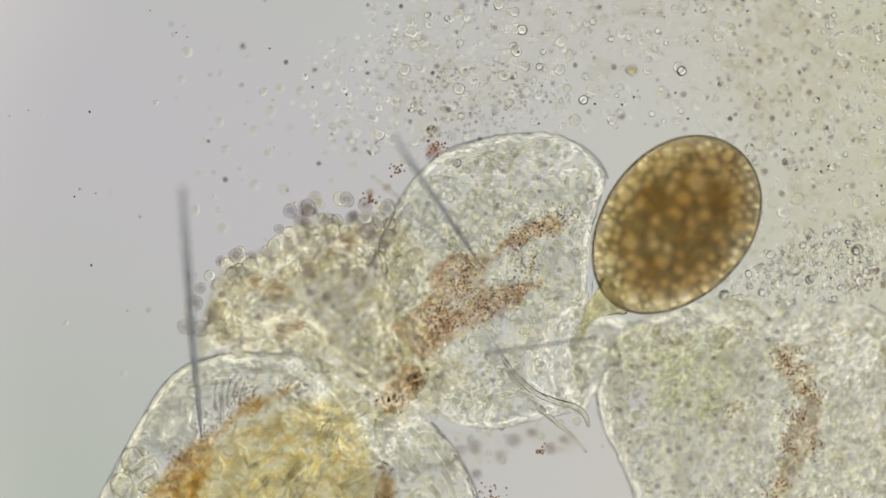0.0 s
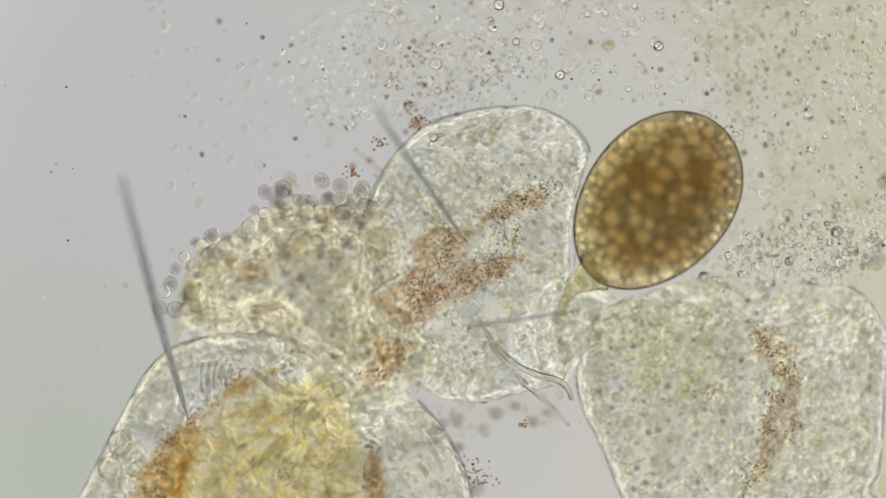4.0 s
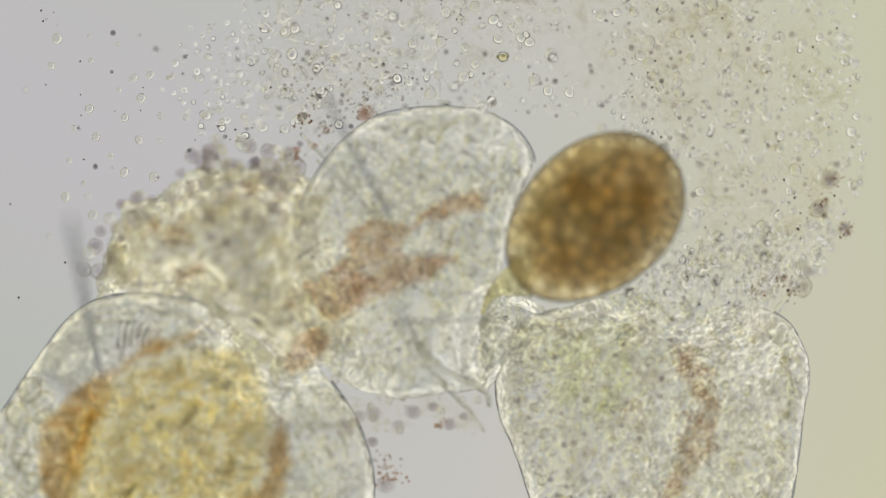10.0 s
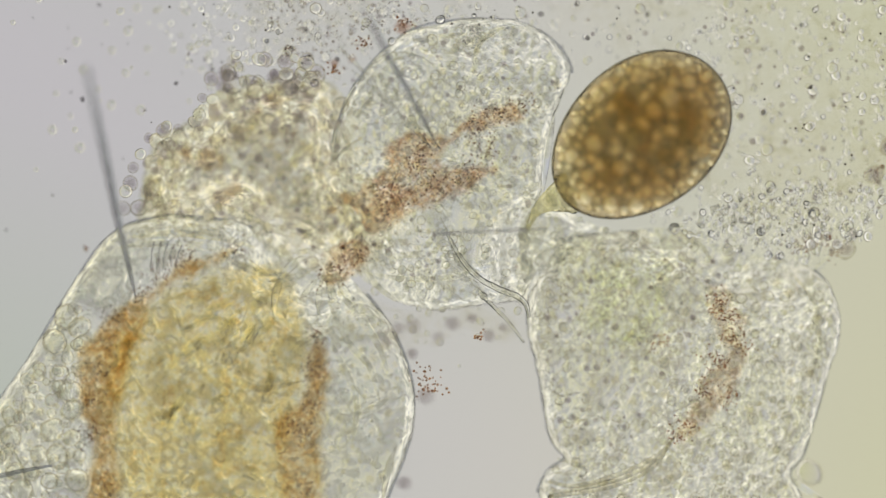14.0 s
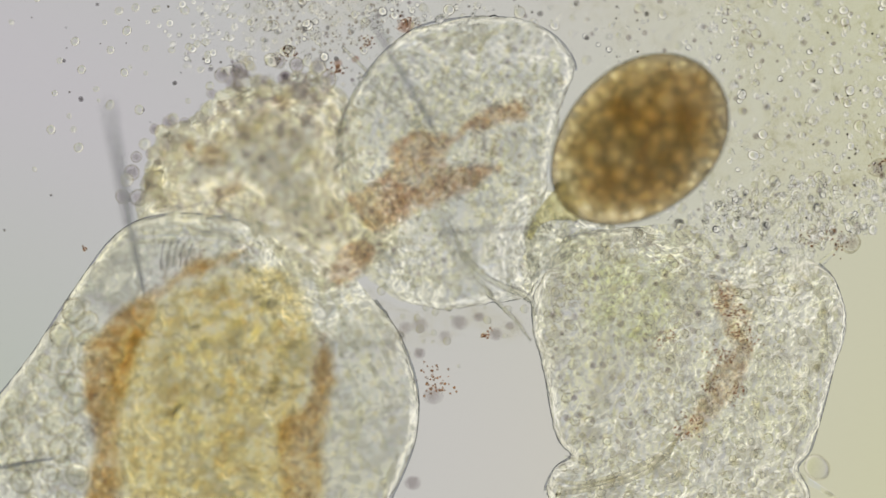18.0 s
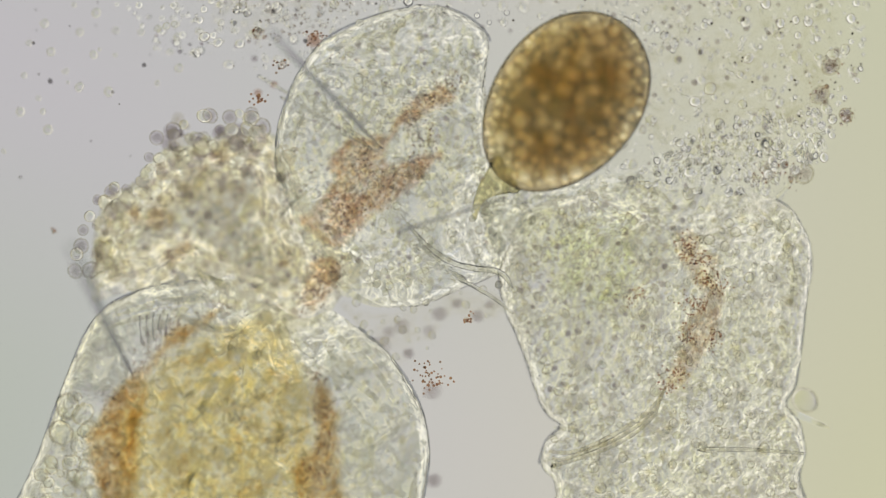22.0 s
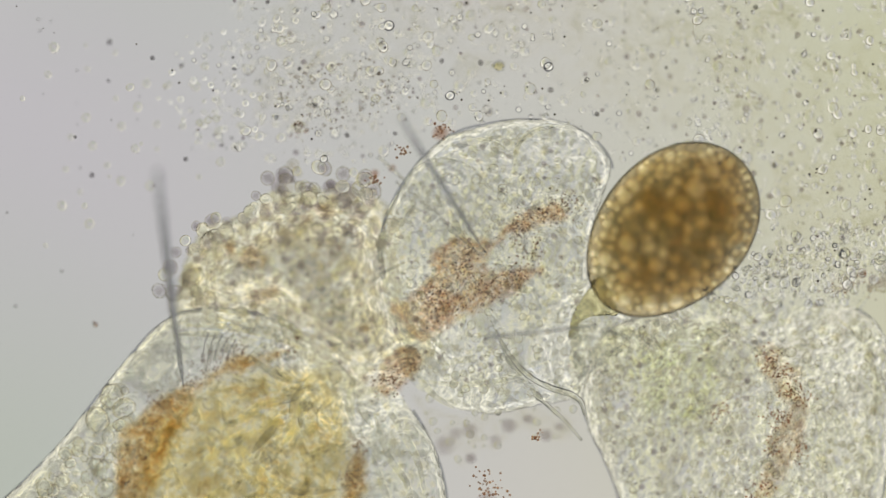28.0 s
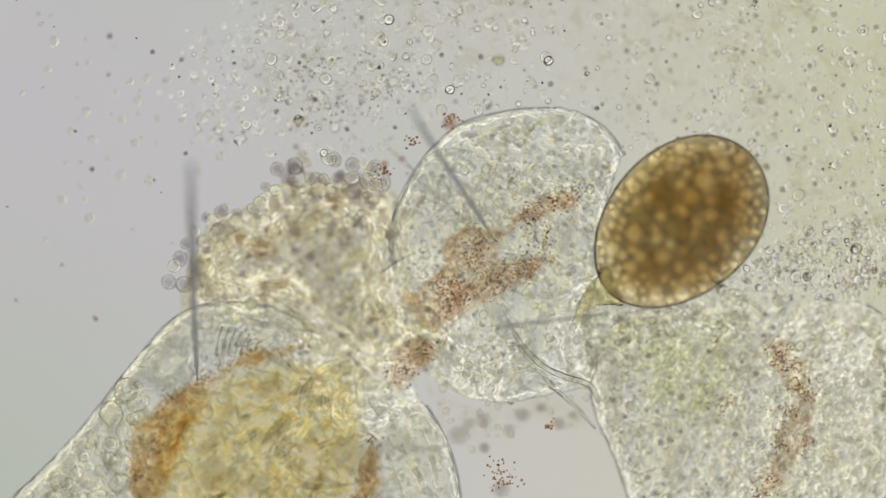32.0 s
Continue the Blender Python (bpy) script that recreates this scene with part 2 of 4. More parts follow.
def pillow(outline, high, soft_edge, step=0.03, lumps=((0.02, 3.0), (0.006, 14.0)), wobble=0.006, seed=0.0, steps=6, fade=False, melt=(), closed=True, lift=0.0):
    """A soft flat body with a rounded rim and a lumpy top, on a flat base."""
    ring = []
    for v in spline(outline, steps):
        w = noise.noise_vector((v.x * 6 + seed, v.y * 6, seed)) * wobble * 2 + noise.noise_vector((v.x * 25, v.y * 25 + seed, seed)) * wobble
        ring.append((v.x + w.x, v.y + w.y))
    a = np.array(ring)
    lo, hi = a.min(0), a.max(0)
    gx, gy = np.meshgrid(np.arange(lo[0], hi[0], step), np.arange(lo[1], hi[1], step * 0.87))
    gx = gx + (np.arange(gx.shape[0]) % 2)[:, None] * step / 2
    p = np.column_stack([gx.ravel(), gy.ravel()])
    p = p + np.random.RandomState(int(seed * 10) + 3).uniform(-0.2, 0.2, p.shape) * step
    p = p[inside(p, ring)]
    p = p[edge_distance(p, ring) > step * 1.1]
    tan = np.roll(a, -1, axis=0) - np.roll(a, 1, axis=0)
    nrm = np.column_stack([-tan[:, 1], tan[:, 0]])
    nrm /= np.hypot(*nrm.T)[:, None] + 1e-9
    area = sum(x0 * y1 - x1 * y0 for (x0, y0), (x1, y1) in zip(ring, ring[1:] + ring[:1]))
    nrm *= 1 if area > 0 else -1
    rims = []
    for d in (0.002, 0.005, 0.009, 0.014, 0.020, 0.028, 0.038):
        q = a + nrm * d
        rims.append(q[inside(q, ring) & (edge_distance(q, ring) > d * 0.8)])
    p = np.vstack([*rims, p])
    verts, _, faces, *_ = delaunay_2d_cdt([Vector(v) for v in ring] + [Vector(v) for v in p], [], [list(range(len(ring)))], 1, 1e-6)
    v2 = np.array([tuple(v) for v in verts])
    d = edge_distance(v2, ring)
    s = np.clip(d / soft_edge, 0, 1)
    dome, slope = np.sqrt(np.clip(1 - (1 - s) ** 2, 0, 1)), np.clip(d / (soft_edge if fade else 0.30), 0, 1)
    slope = slope * slope * (3 - 2 * slope)
    soft = np.full(len(v2), 1.0 if fade else 0.0)
    for mx, my, r in melt:
        soft = np.maximum(soft, np.clip(1.6 - np.hypot(v2[:, 0] - mx, v2[:, 1] - my) / r, 0, 1))
    z = high * (dome * (1 - soft) + slope * soft)
    bm = bmesh.new()
    vs = []
    for (x, y), h, k in zip(v2, z, s):
        for amp, scale in lumps:
            h += amp * k * noise.noise((x * scale + seed, y * scale, seed))
        vs.append(bm.verts.new((x, y, max(h, 0) + lift + 0.0015)))
    for f in faces:
        q = bm.faces.new([vs[i] for i in f])
        q.normal_update()
        if q.normal.z < 0:
            q.normal_flip()
    if not closed:
        return bm
    low = [bm.verts.new((x, y, 0.0)) for x, y in a + nrm * 0.25 * lift]
    if lift:
        # the clear underside, curving in from the widest line to the base
        waist = [bm.verts.new((x, y, lift)) for x, y in ring]
        for i in range(len(low)):
            j = (i + 1) % len(low)
            bm.faces.new((low[i], low[j], waist[j], waist[i])).material_index = 1
    bottom = bm.faces.new(low)
    bottom.normal_update()
    if bottom.normal.z > 0:
        bottom.normal_flip()
    bottom.material_index = 1
    return bm


def ball(bm, r, at, scale=(1, 1, 1), sub=2, turn=0.0, rough=0.0, seed=0.0):
    made = bmesh.ops.create_icosphere(bm, subdivisions=sub, radius=r)["verts"]
    m = Matrix.Translation(at) @ Matrix.Rotation(turn, 4, "Z") @ Matrix.Diagonal((*scale, 1))
    for v in made:
        if rough:
            v.co *= 1 + rough * noise.noise(v.co / r * 1.3 + Vector((seed, seed * 2, 0)))
        v.co = m @ v.co
    return bm


def tube(bm, line, radii, sides=8, flat=1.0):
    """A round rod along a line, with a radius at each of its points."""
    line = [Vector(p) for p in line]
    rings = []
    for i, p in enumerate(line):
        d = (line[min(i + 1, len(line) - 1)] - line[max(i - 1, 0)]).normalized()
        x = d.cross(Vector((0, 0, 1)))
        x = x.normalized() if x.length > 1e-6 else Vector((1, 0, 0))
        y = x.cross(d) * flat
        rings.append([bm.verts.new(p + (x * math.cos(a) + y * math.sin(a)) * radii[i]) for a in (2 * math.pi * k / sides for k in range(sides))])
    for a, b in zip(rings, rings[1:]):
        for k in range(sides):
            bm.faces.new((a[k], a[(k + 1) % sides], b[(k + 1) % sides], b[k]))
    bm.faces.new(rings[0][::-1])
    bm.faces.new(rings[-1])
    bmesh.ops.recalc_face_normals(bm, faces=bm.faces[:])
    return bm


def bristle(parent, at, pts, z0, z1, r0, r1, name="bristle", label="", mid=1.0, material=None):
    """A stiff tapered bristle through points of the plan, rising from z0 to z1."""
    line = spline(plan(pts, at), 6, closed=False)
    n = len(line) - 1
    path = [(v.x, v.y, z0 + (z1 - z0) * i / n) for i, v in enumerate(line)]
    rad = [(r0 + (r1 - r0) * i / n) * (1 + (mid - 1) * math.sin(math.pi * i / n)) * min(1, 0.12 + 8 * i / n) for i in range(n + 1)]
    return part(name, tube(bmesh.new(), path, rad), material or BRISTLE, parent, label)


def scatter_in(outline, n, seed, gap=0.0):
    """Random points inside an outline."""
    r = random.Random(seed)
    ring = [tuple(p) for p in outline]
    xs, ys = [p[0] for p in ring], [p[1] for p in ring]
    out = []
    for _ in range(n * 30):
        p = (r.uniform(min(xs), max(xs)), r.uniform(min(ys), max(ys)))
        if inside(np.array([p]), ring)[0] and all((p[0] - q[0]) ** 2 + (p[1] - q[1]) ** 2 > gap * gap for q in out):
            out.append(p)
        if len(out) >= n:
            break
    return out


BEADS = {}


def bead_meshes(name, material, rimmed, ring=None):
    """A few round bodies of radius 1; rimmed ones carry a darker ring for membrane and edge shade."""
    key = material.name + ("_rimmed" if rimmed else "")
    if key not in BEADS:
        BEADS[key] = []
        for k in range(4):
            bm = ball(bmesh.new(), 1.0, (0, 0, 0), (1, 1 - 0.035 * k, 1), 3, 0, 0.08, k * 3.1 + 1)
            n = len(bm.faces)
            if rimmed:
                rows = []
                for a in range(24):
                    u = 2 * math.pi * a / 24
                    wide = 0.13 + 0.04 * noise.noise((math.cos(u), math.sin(u), k * 2.0))
                    rows.append([bm.verts.new(((0.96 + wide * math.cos(w)) * math.cos(u), (0.96 + wide * math.cos(w)) * math.sin(u) * (1 - 0.035 * k), wide * math.sin(w))) for w in (2 * math.pi * b / 6 for b in range(6))])
                for a in range(24):
                    for b in range(6):
                        f = bm.faces.new((rows[a][b], rows[(a + 1) % 24][b], rows[(a + 1) % 24][(b + 1) % 6], rows[a][(b + 1) % 6]))
                        f.material_index = 1
            me = bpy.data.meshes.new(name)
            bm.to_mesh(me)
            bm.free()
            me.materials.append(material)
            if rimmed:
                me.materials.append(ring or RING)
            me.polygons.foreach_set("use_smooth", [True] * len(me.polygons))
            BEADS[key].append(me)
    return BEADS[key]


def beads(name, parent, points, sizes, z, material, label, seed, flat=0.7, category="", group="", rimmed=True, rise=0.0):
    """Small round bodies, each an object of its own on a few shared meshes."""
    q = random.Random(seed)
    made = []
    for x, y in points:
        r = q.uniform(*sizes) if q.random() < 0.75 else q.uniform(sizes[0], 0.5 * (sizes[0] + sizes[1]))
        ob = new(name, q.choice(bead_meshes(name, material, rimmed)))
        ob.parent = parent
        ob.scale = (r, r * q.uniform(0.9, 1), r * flat)
        ob.location = (x, y, (z if z is not None else r * flat * 0.98) + q.uniform(0, 1) ** 1.6 * rise)
        ob.rotation_euler = (0, 0, q.uniform(0, 6))
        if label:
            ob["label"] = label
        if category:
            tagged(ob, "", category, group)
        made.append(ob)
    return made


def patch(name, parent, at, pts, z, high, soft_edge, material, label, seed=0.0, wobble=0.02):
    """A low layer of pigment on its tissue."""
    ob = part(name, pillow(plan(pts, at), high, soft_edge, 0.022, ((high * 0.5, 7.0), (high * 0.3, 20.0)), wobble, seed, fade=True, closed=False), material, parent, label)
    ob.location.z = z
    return ob


def grains(name, parent, at, centres, z, n, spread, label, seed, r=(0.0016, 0.0042)):
    """A cluster of small pigment grains."""
    q = random.Random(seed)
    bm = bmesh.new()
    for cx, cy in plan(centres, at):
        for _ in range(n):
            k = q.uniform(*r)
            ball(bm, k, (cx + q.gauss(0, spread), cy + q.gauss(0, spread), z + q.uniform(0, 0.015)), sub=1)
    ob = part(name, bm, GRAIN, parent, label)
    ob["kind"] = "stuff"
    return ob


def dust(name, points, sizes, material, seed, label, parent=None, sub=1, deep=0.24):
    q = random.Random(seed)
    bm = bmesh.new()
    for x, y in points:
        r = q.choice(sizes)
        ball(bm, r, (x, y, r + deep * q.uniform(0, 1) ** 1.6), sub=sub)
    return tagged(part(name, bm, material, parent, label), "", "" if parent else "granules", kind="stuff")


# ---- the slide and the lamp ----
def build_slide():
    n = Nodes("slide_glass")
    g = n.add("ShaderNodeBsdfGlossy", Roughness=0.05)
    t = n.add("ShaderNodeBsdfTransparent", Color=(0.99, 0.99, 0.985, 1))
    fac = n.math("MULTIPLY", n.add("ShaderNodeFresnel", IOR=1.1).outputs[0], 0.5)
    m = n.add("ShaderNodeMixShader", Fac=fac)
    n.tree.links.new(t.outputs[0], m.inputs[1])
    n.tree.links.new(g.outputs[0], m.inputs[2])
    mat = n.surface(m.outputs[0])
    bm = bmesh.new()
    bmesh.ops.create_cube(bm, size=1)
    bmesh.ops.scale(bm, vec=(16, 9, 0.6), verts=bm.verts[:])
    bmesh.ops.translate(bm, vec=(0, 0, -0.3), verts=bm.verts[:])
    bmesh.ops.bevel(bm, geom=bm.edges[:], offset=0.05, segments=2, affect="EDGES")
    tagged(part("ground", bm, mat, smooth=False), "clear glass microscope slide lit from below", "slide", kind="structure")


def build_lamp():
    n = Nodes("lamp_diffuser")
    p = n.coords()
    x = n.add("ShaderNodeSeparateXYZ", Vector=p)
    ramp = n.tree.nodes.new("ShaderNodeValToRGB")
    n.tree.links.new(n.span(x.outputs[0], -3.7, 3.7), ramp.inputs[0])
    ramp.color_ramp.interpolation = "B_SPLINE"
    stops = ((0.04, (0.426, 0.470, 0.383)), (0.20, (0.485, 0.495, 0.468)), (0.40, (0.575, 0.565, 0.542)), (0.62, (0.602, 0.578, 0.520)), (0.76, (0.607, 0.588, 0.438)), (0.94, (0.599, 0.600, 0.349)))
    e = ramp.color_ramp.elements
    while len(e) < len(stops):
        e.new(0.5)
    for el, (q, c) in zip(e, stops):
        el.position, el.color = q, (*c, 1)
    soft = n.noise(p, 0.75, 2, 0.5, 0.5)
    hue = n.mix(n.span(soft, 0.36, 0.62), (0.478, 0.520, 0.450), (0.545, 0.510, 0.560))
    c = n.mix(n.math("MULTIPLY", n.span(x.outputs[0], -1.9, 1.6, 0.8, 0.3), n.span(x.outputs[1], -1.3, 0.3, 0.35, 1.0)), ramp.outputs[0], hue)
    # Brighter ring added outside the view, so bent rays lighten rims and granules.
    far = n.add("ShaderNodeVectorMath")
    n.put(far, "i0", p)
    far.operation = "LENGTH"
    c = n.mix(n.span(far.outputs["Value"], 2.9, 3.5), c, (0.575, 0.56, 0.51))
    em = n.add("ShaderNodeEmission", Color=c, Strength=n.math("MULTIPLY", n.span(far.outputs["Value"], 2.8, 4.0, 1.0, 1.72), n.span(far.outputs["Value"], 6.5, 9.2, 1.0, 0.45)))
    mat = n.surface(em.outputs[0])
    housing = Nodes("lamp_housing")
    hm = housing.surface(housing.add("ShaderNodeBsdfPrincipled", Base_Color=(0.03, 0.03, 0.03, 1), Roughness=0.6).outputs[0])
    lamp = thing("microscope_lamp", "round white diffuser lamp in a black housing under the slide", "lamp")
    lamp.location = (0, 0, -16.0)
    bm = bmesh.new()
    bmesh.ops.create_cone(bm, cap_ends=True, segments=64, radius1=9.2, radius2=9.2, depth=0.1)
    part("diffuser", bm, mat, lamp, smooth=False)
    bm = bmesh.new()
    bmesh.ops.create_cone(bm, cap_ends=True, segments=64, radius1=9.5, radius2=9.5, depth=0.8)
    bmesh.ops.translate(bm, vec=(0, 0, -0.47), verts=bm.verts[:])
    part("housing", bm, hm, lamp, smooth=False)


build_slide()
build_lamp()


# ---- the worm's front end, with its gut ----
LEFT_AT, HEAD_AT, CLUMP_AT, RIGHT_AT, EGG_AT = (400, 620), (800, 280), (450, 300), (1230, 640), (1133.5, 255)
LEFT_EDGE = ((-190, 1150), (-170, 960), (-70, 800), (0, 715), (60, 640), (110, 560), (150, 500), (190, 442), (235, 404), (285, 388), (350, 385), (420, 395),
             (480, 418), (530, 455), (580, 498), (622, 494), (662, 530), (700, 585), (726, 640), (739, 700), (735, 770), (716, 830), (690, 890), (672, 960), (660, 1060), (640, 1160), (250, 1200))
GUT_EDGE = ((168, 690), (178, 630), (190, 585), (225, 550), (275, 515), (330, 480), (400, 458), (470, 448), (530, 465), (572, 520), (580, 600), (574, 680),
            (560, 750), (548, 820), (552, 900), (560, 1000), (540, 1120), (330, 1160), (170, 1120), (180, 1000), (200, 900), (186, 830), (170, 760))


HAIR_ROOT = []


def build_left():
    worm = thing("worm_body", "translucent worm body with ochre gut and dark bristles on the slide", "worm")
    at = LEFT_AT
    edge = plan(LEFT_EDGE, at)
    part("body_wall", pillow(edge, 0.13, 0.042, 0.03, lift=0.10, seed=1.0, melt=[(*plan(((545, 465),), at)[0], 0.20)]), LEFT_SKIN, worm, "clear wrinkled body wall", base=CLEAR)
    # the cuticle, a thin rim round the body, tinted dark for its refracted outline
    ring = [(v.x, v.y, 0.115) for v in spline(edge, 6)]
    bm = bmesh.new()
    tube(bm, ring[6:72], [0.004 + 0.002 * noise.noise((p[0] * 5, p[1] * 5, 0)) for p in ring[6:72]], 6)
    part("cuticle", bm, CUTICLE, worm, "thin dark cuticle rim")
    part("cuticle", tube(bmesh.new(), ring[96:144], [0.0045] * 48, 6), CUTICLE, worm, "thin dark cuticle rim")
    gut = part("gut", pillow(plan(GUT_EDGE, at), 0.10, 0.15, 0.03, ((0.03, 4.0), (0.012, 12.0)), 0.012, 2.0, fade=True, closed=False), GUT_SKIN, worm, "wide yellow-olive gut full of food")
    gut.location.z = 0.19
    # bands of pigment along both sides of the gut
    bands = ((((470, 440), (420, 440), (350, 450), (300, 480), (255, 512), (205, 542), (165, 590), (148, 650), (150, 720), (165, 790), (158, 860), (150, 1010), (225, 1010), (245, 900),
               (236, 800), (232, 720), (258, 650), (285, 590), (310, 545), (360, 500), (430, 468)), OCHRE),
             (((595, 590), (604, 720), (592, 830), (578, 990), (520, 990), (500, 870), (478, 800), (498, 725), (540, 690), (556, 630)), BROWN))
    for i, (b, stain) in enumerate(bands):
        patch("pigment_band", gut, at, b, 0.09 + 0.004 * i, 0.075, 0.075, stain, "grainy ochre-brown pigment", 3.0 + i, 0.018)
    spots = ((330, 470), (350, 462), (300, 495), (270, 520), (225, 560), (210, 600), (195, 640), (180, 700), (180, 760), (200, 850), (215, 880), (575, 600), (570, 660), (560, 720), (545, 770), (520, 760), (540, 860), (430, 455))
    grains("pigment_dust", worm, at, spots, 0.34, 60, 0.024, "fine dark orange pigment grains", 5)
    # folds of the gut wall and of the muscles beside it
    folds = [((330, 560), (360, 640), (420, 700), (520, 780)), ((250, 660), (300, 740), (370, 810), (460, 850)), ((350, 600), (400, 655), (470, 690), (545, 680))]
    q = random.Random(17)
    for k in range(46):
        u, far = q.uniform(-0.9, 1.0), q.uniform(40, 330)
        x, y = 500 - far * (0.45 + 0.5 * u), 470 + far * (0.62 + 0.3 * q.random())
        reach = q.uniform(30, 85)
        dx, dy = -reach * (0.5 + 0.5 * u) * q.uniform(0.6, 1.3), reach * q.uniform(0.4, 1.0)
        if 185 < x < 560 and 200 < x + dx:
            folds.append(((x, y), (x + 0.3 * dx + q.uniform(-8, 8), y + 0.35 * dy), (x + 0.7 * dx + q.uniform(-8, 8), y + 0.65 * dy), (x + dx, y + dy)))
    for i, f in enumerate(folds):
        line = spline(plan(f, at), 6, closed=False)
        part("gut_fold", tube(bmesh.new(), [(v.x, v.y, 0.10) for v in line], [0.002 + (0.008 + 0.003 * (i % 4)) * math.sin(math.pi * k / (len(line) - 1)) for k in range(len(line))], 8, 0.25), FOLD, gut)
    folds = (((600, 510), (640, 560), (680, 620), (700, 690)), ((595, 540), (625, 610), (665, 660), (680, 720)), ((590, 600), (620, 660), (640, 720), (630, 790)), ((640, 740), (670, 730), (695, 715)),
             ((255, 420), (330, 415), (410, 425), (470, 445)), ((230, 440), (300, 432), (380, 440), (450, 455)), ((705, 800), (690, 840), (680, 890)))
    for f in folds:
        line = spline(plan(f, at), 6, closed=False)
        part("muscle_fold", tube(bmesh.new(), [(v.x, v.y, 0.215) for v in line], [0.003 + 0.011 * math.sin(math.pi * k / (len(line) - 1)) for k in range(len(line))], 8, 0.35), FOLD, worm)
    # round cells in the body cavity
    cavity = plan(((40, 700), (100, 610), (150, 530), (170, 560), (160, 640), (150, 720), (165, 800), (150, 880), (60, 900), (10, 800)), at)
    beads("cell", worm, scatter_in(cavity, 40, 12, 0.035), (0.010, 0.026), 0.212, VESICLE, "", 13)
    beads("cell", worm, scatter_in(cavity, 40, 212, 0.06), (0.020, 0.045), 0.20, DIM_DROP, "large clear round cell", 213, 0.5)
    wall = plan(((600, 520), (650, 540), (700, 620), (722, 700), (710, 790), (670, 880), (610, 880), (590, 780), (610, 680), (600, 600)), at)
    for k, zone in enumerate((cavity, wall)):
        beads("granule", worm, scatter_in(zone, 60, 112 + k, 0.03), (0.006, 0.013), 0.235, DROP, "", 114 + k, rimmed=False)
        beads("fat_cell", worm, scatter_in(zone, 40, 116 + k, 0.04), (0.010, 0.022), 0.225, YELLOW_CELL, "yellowish cell", 118 + k, rimmed=False)
    # bristles: one long hair, a row of short ones, one at the side
    HAIR_ROOT.extend(plan(((260, 530),), at)[0])
    hair = bristle(worm, (260, 530), ((260, 530), (250, 478), (238, 420), (226, 360), (212, 280), (199, 210), (188, 150), (180, 100)), 0.0, 0.60, 0.005, 0.007, "hair_bristle", "long dark hair bristle", 2.2, HAIR)
    hair.location = (*HAIR_ROOT, 0.24)
    for i in range(5):
        x = 287 + 11 * i
        bristle(worm, at, ((x, 484 - 2 * i), (x + 2, 455), (x + 6 + i, 430 + 2 * i)), 0.16, 0.20, 0.0045, 0.003, "short_bristle", "short hooked bristle", 1.0, FAINT_HAIR)
    bristle(worm, at, ((-60, 845), (0, 833), (60, 822), (105, 815)), 0.30, 0.24, 0.013, 0.004, "hair_bristle", "dark stout bristle", 1.0, HAIR)
    bristle(worm, at, ((40, 790), (52, 815), (62, 850)), 0.27, 0.25, 0.005, 0.003, "short_bristle")
    return worm


# ---- the lobe at the worm's torn middle ----
HEAD_EDGE = ((606, 300), (603, 240), (618, 185), (648, 132), (690, 85), (740, 50), (800, 36), (860, 32), (920, 38), (972, 60), (1005, 95), (1014, 132), (988, 190),
             (976, 250), (970, 310), (960, 360), (962, 420), (955, 470), (940, 515), (905, 530), (850, 536), (790, 545), (730, 536), (690, 512), (655, 490), (620, 440), (612, 370))


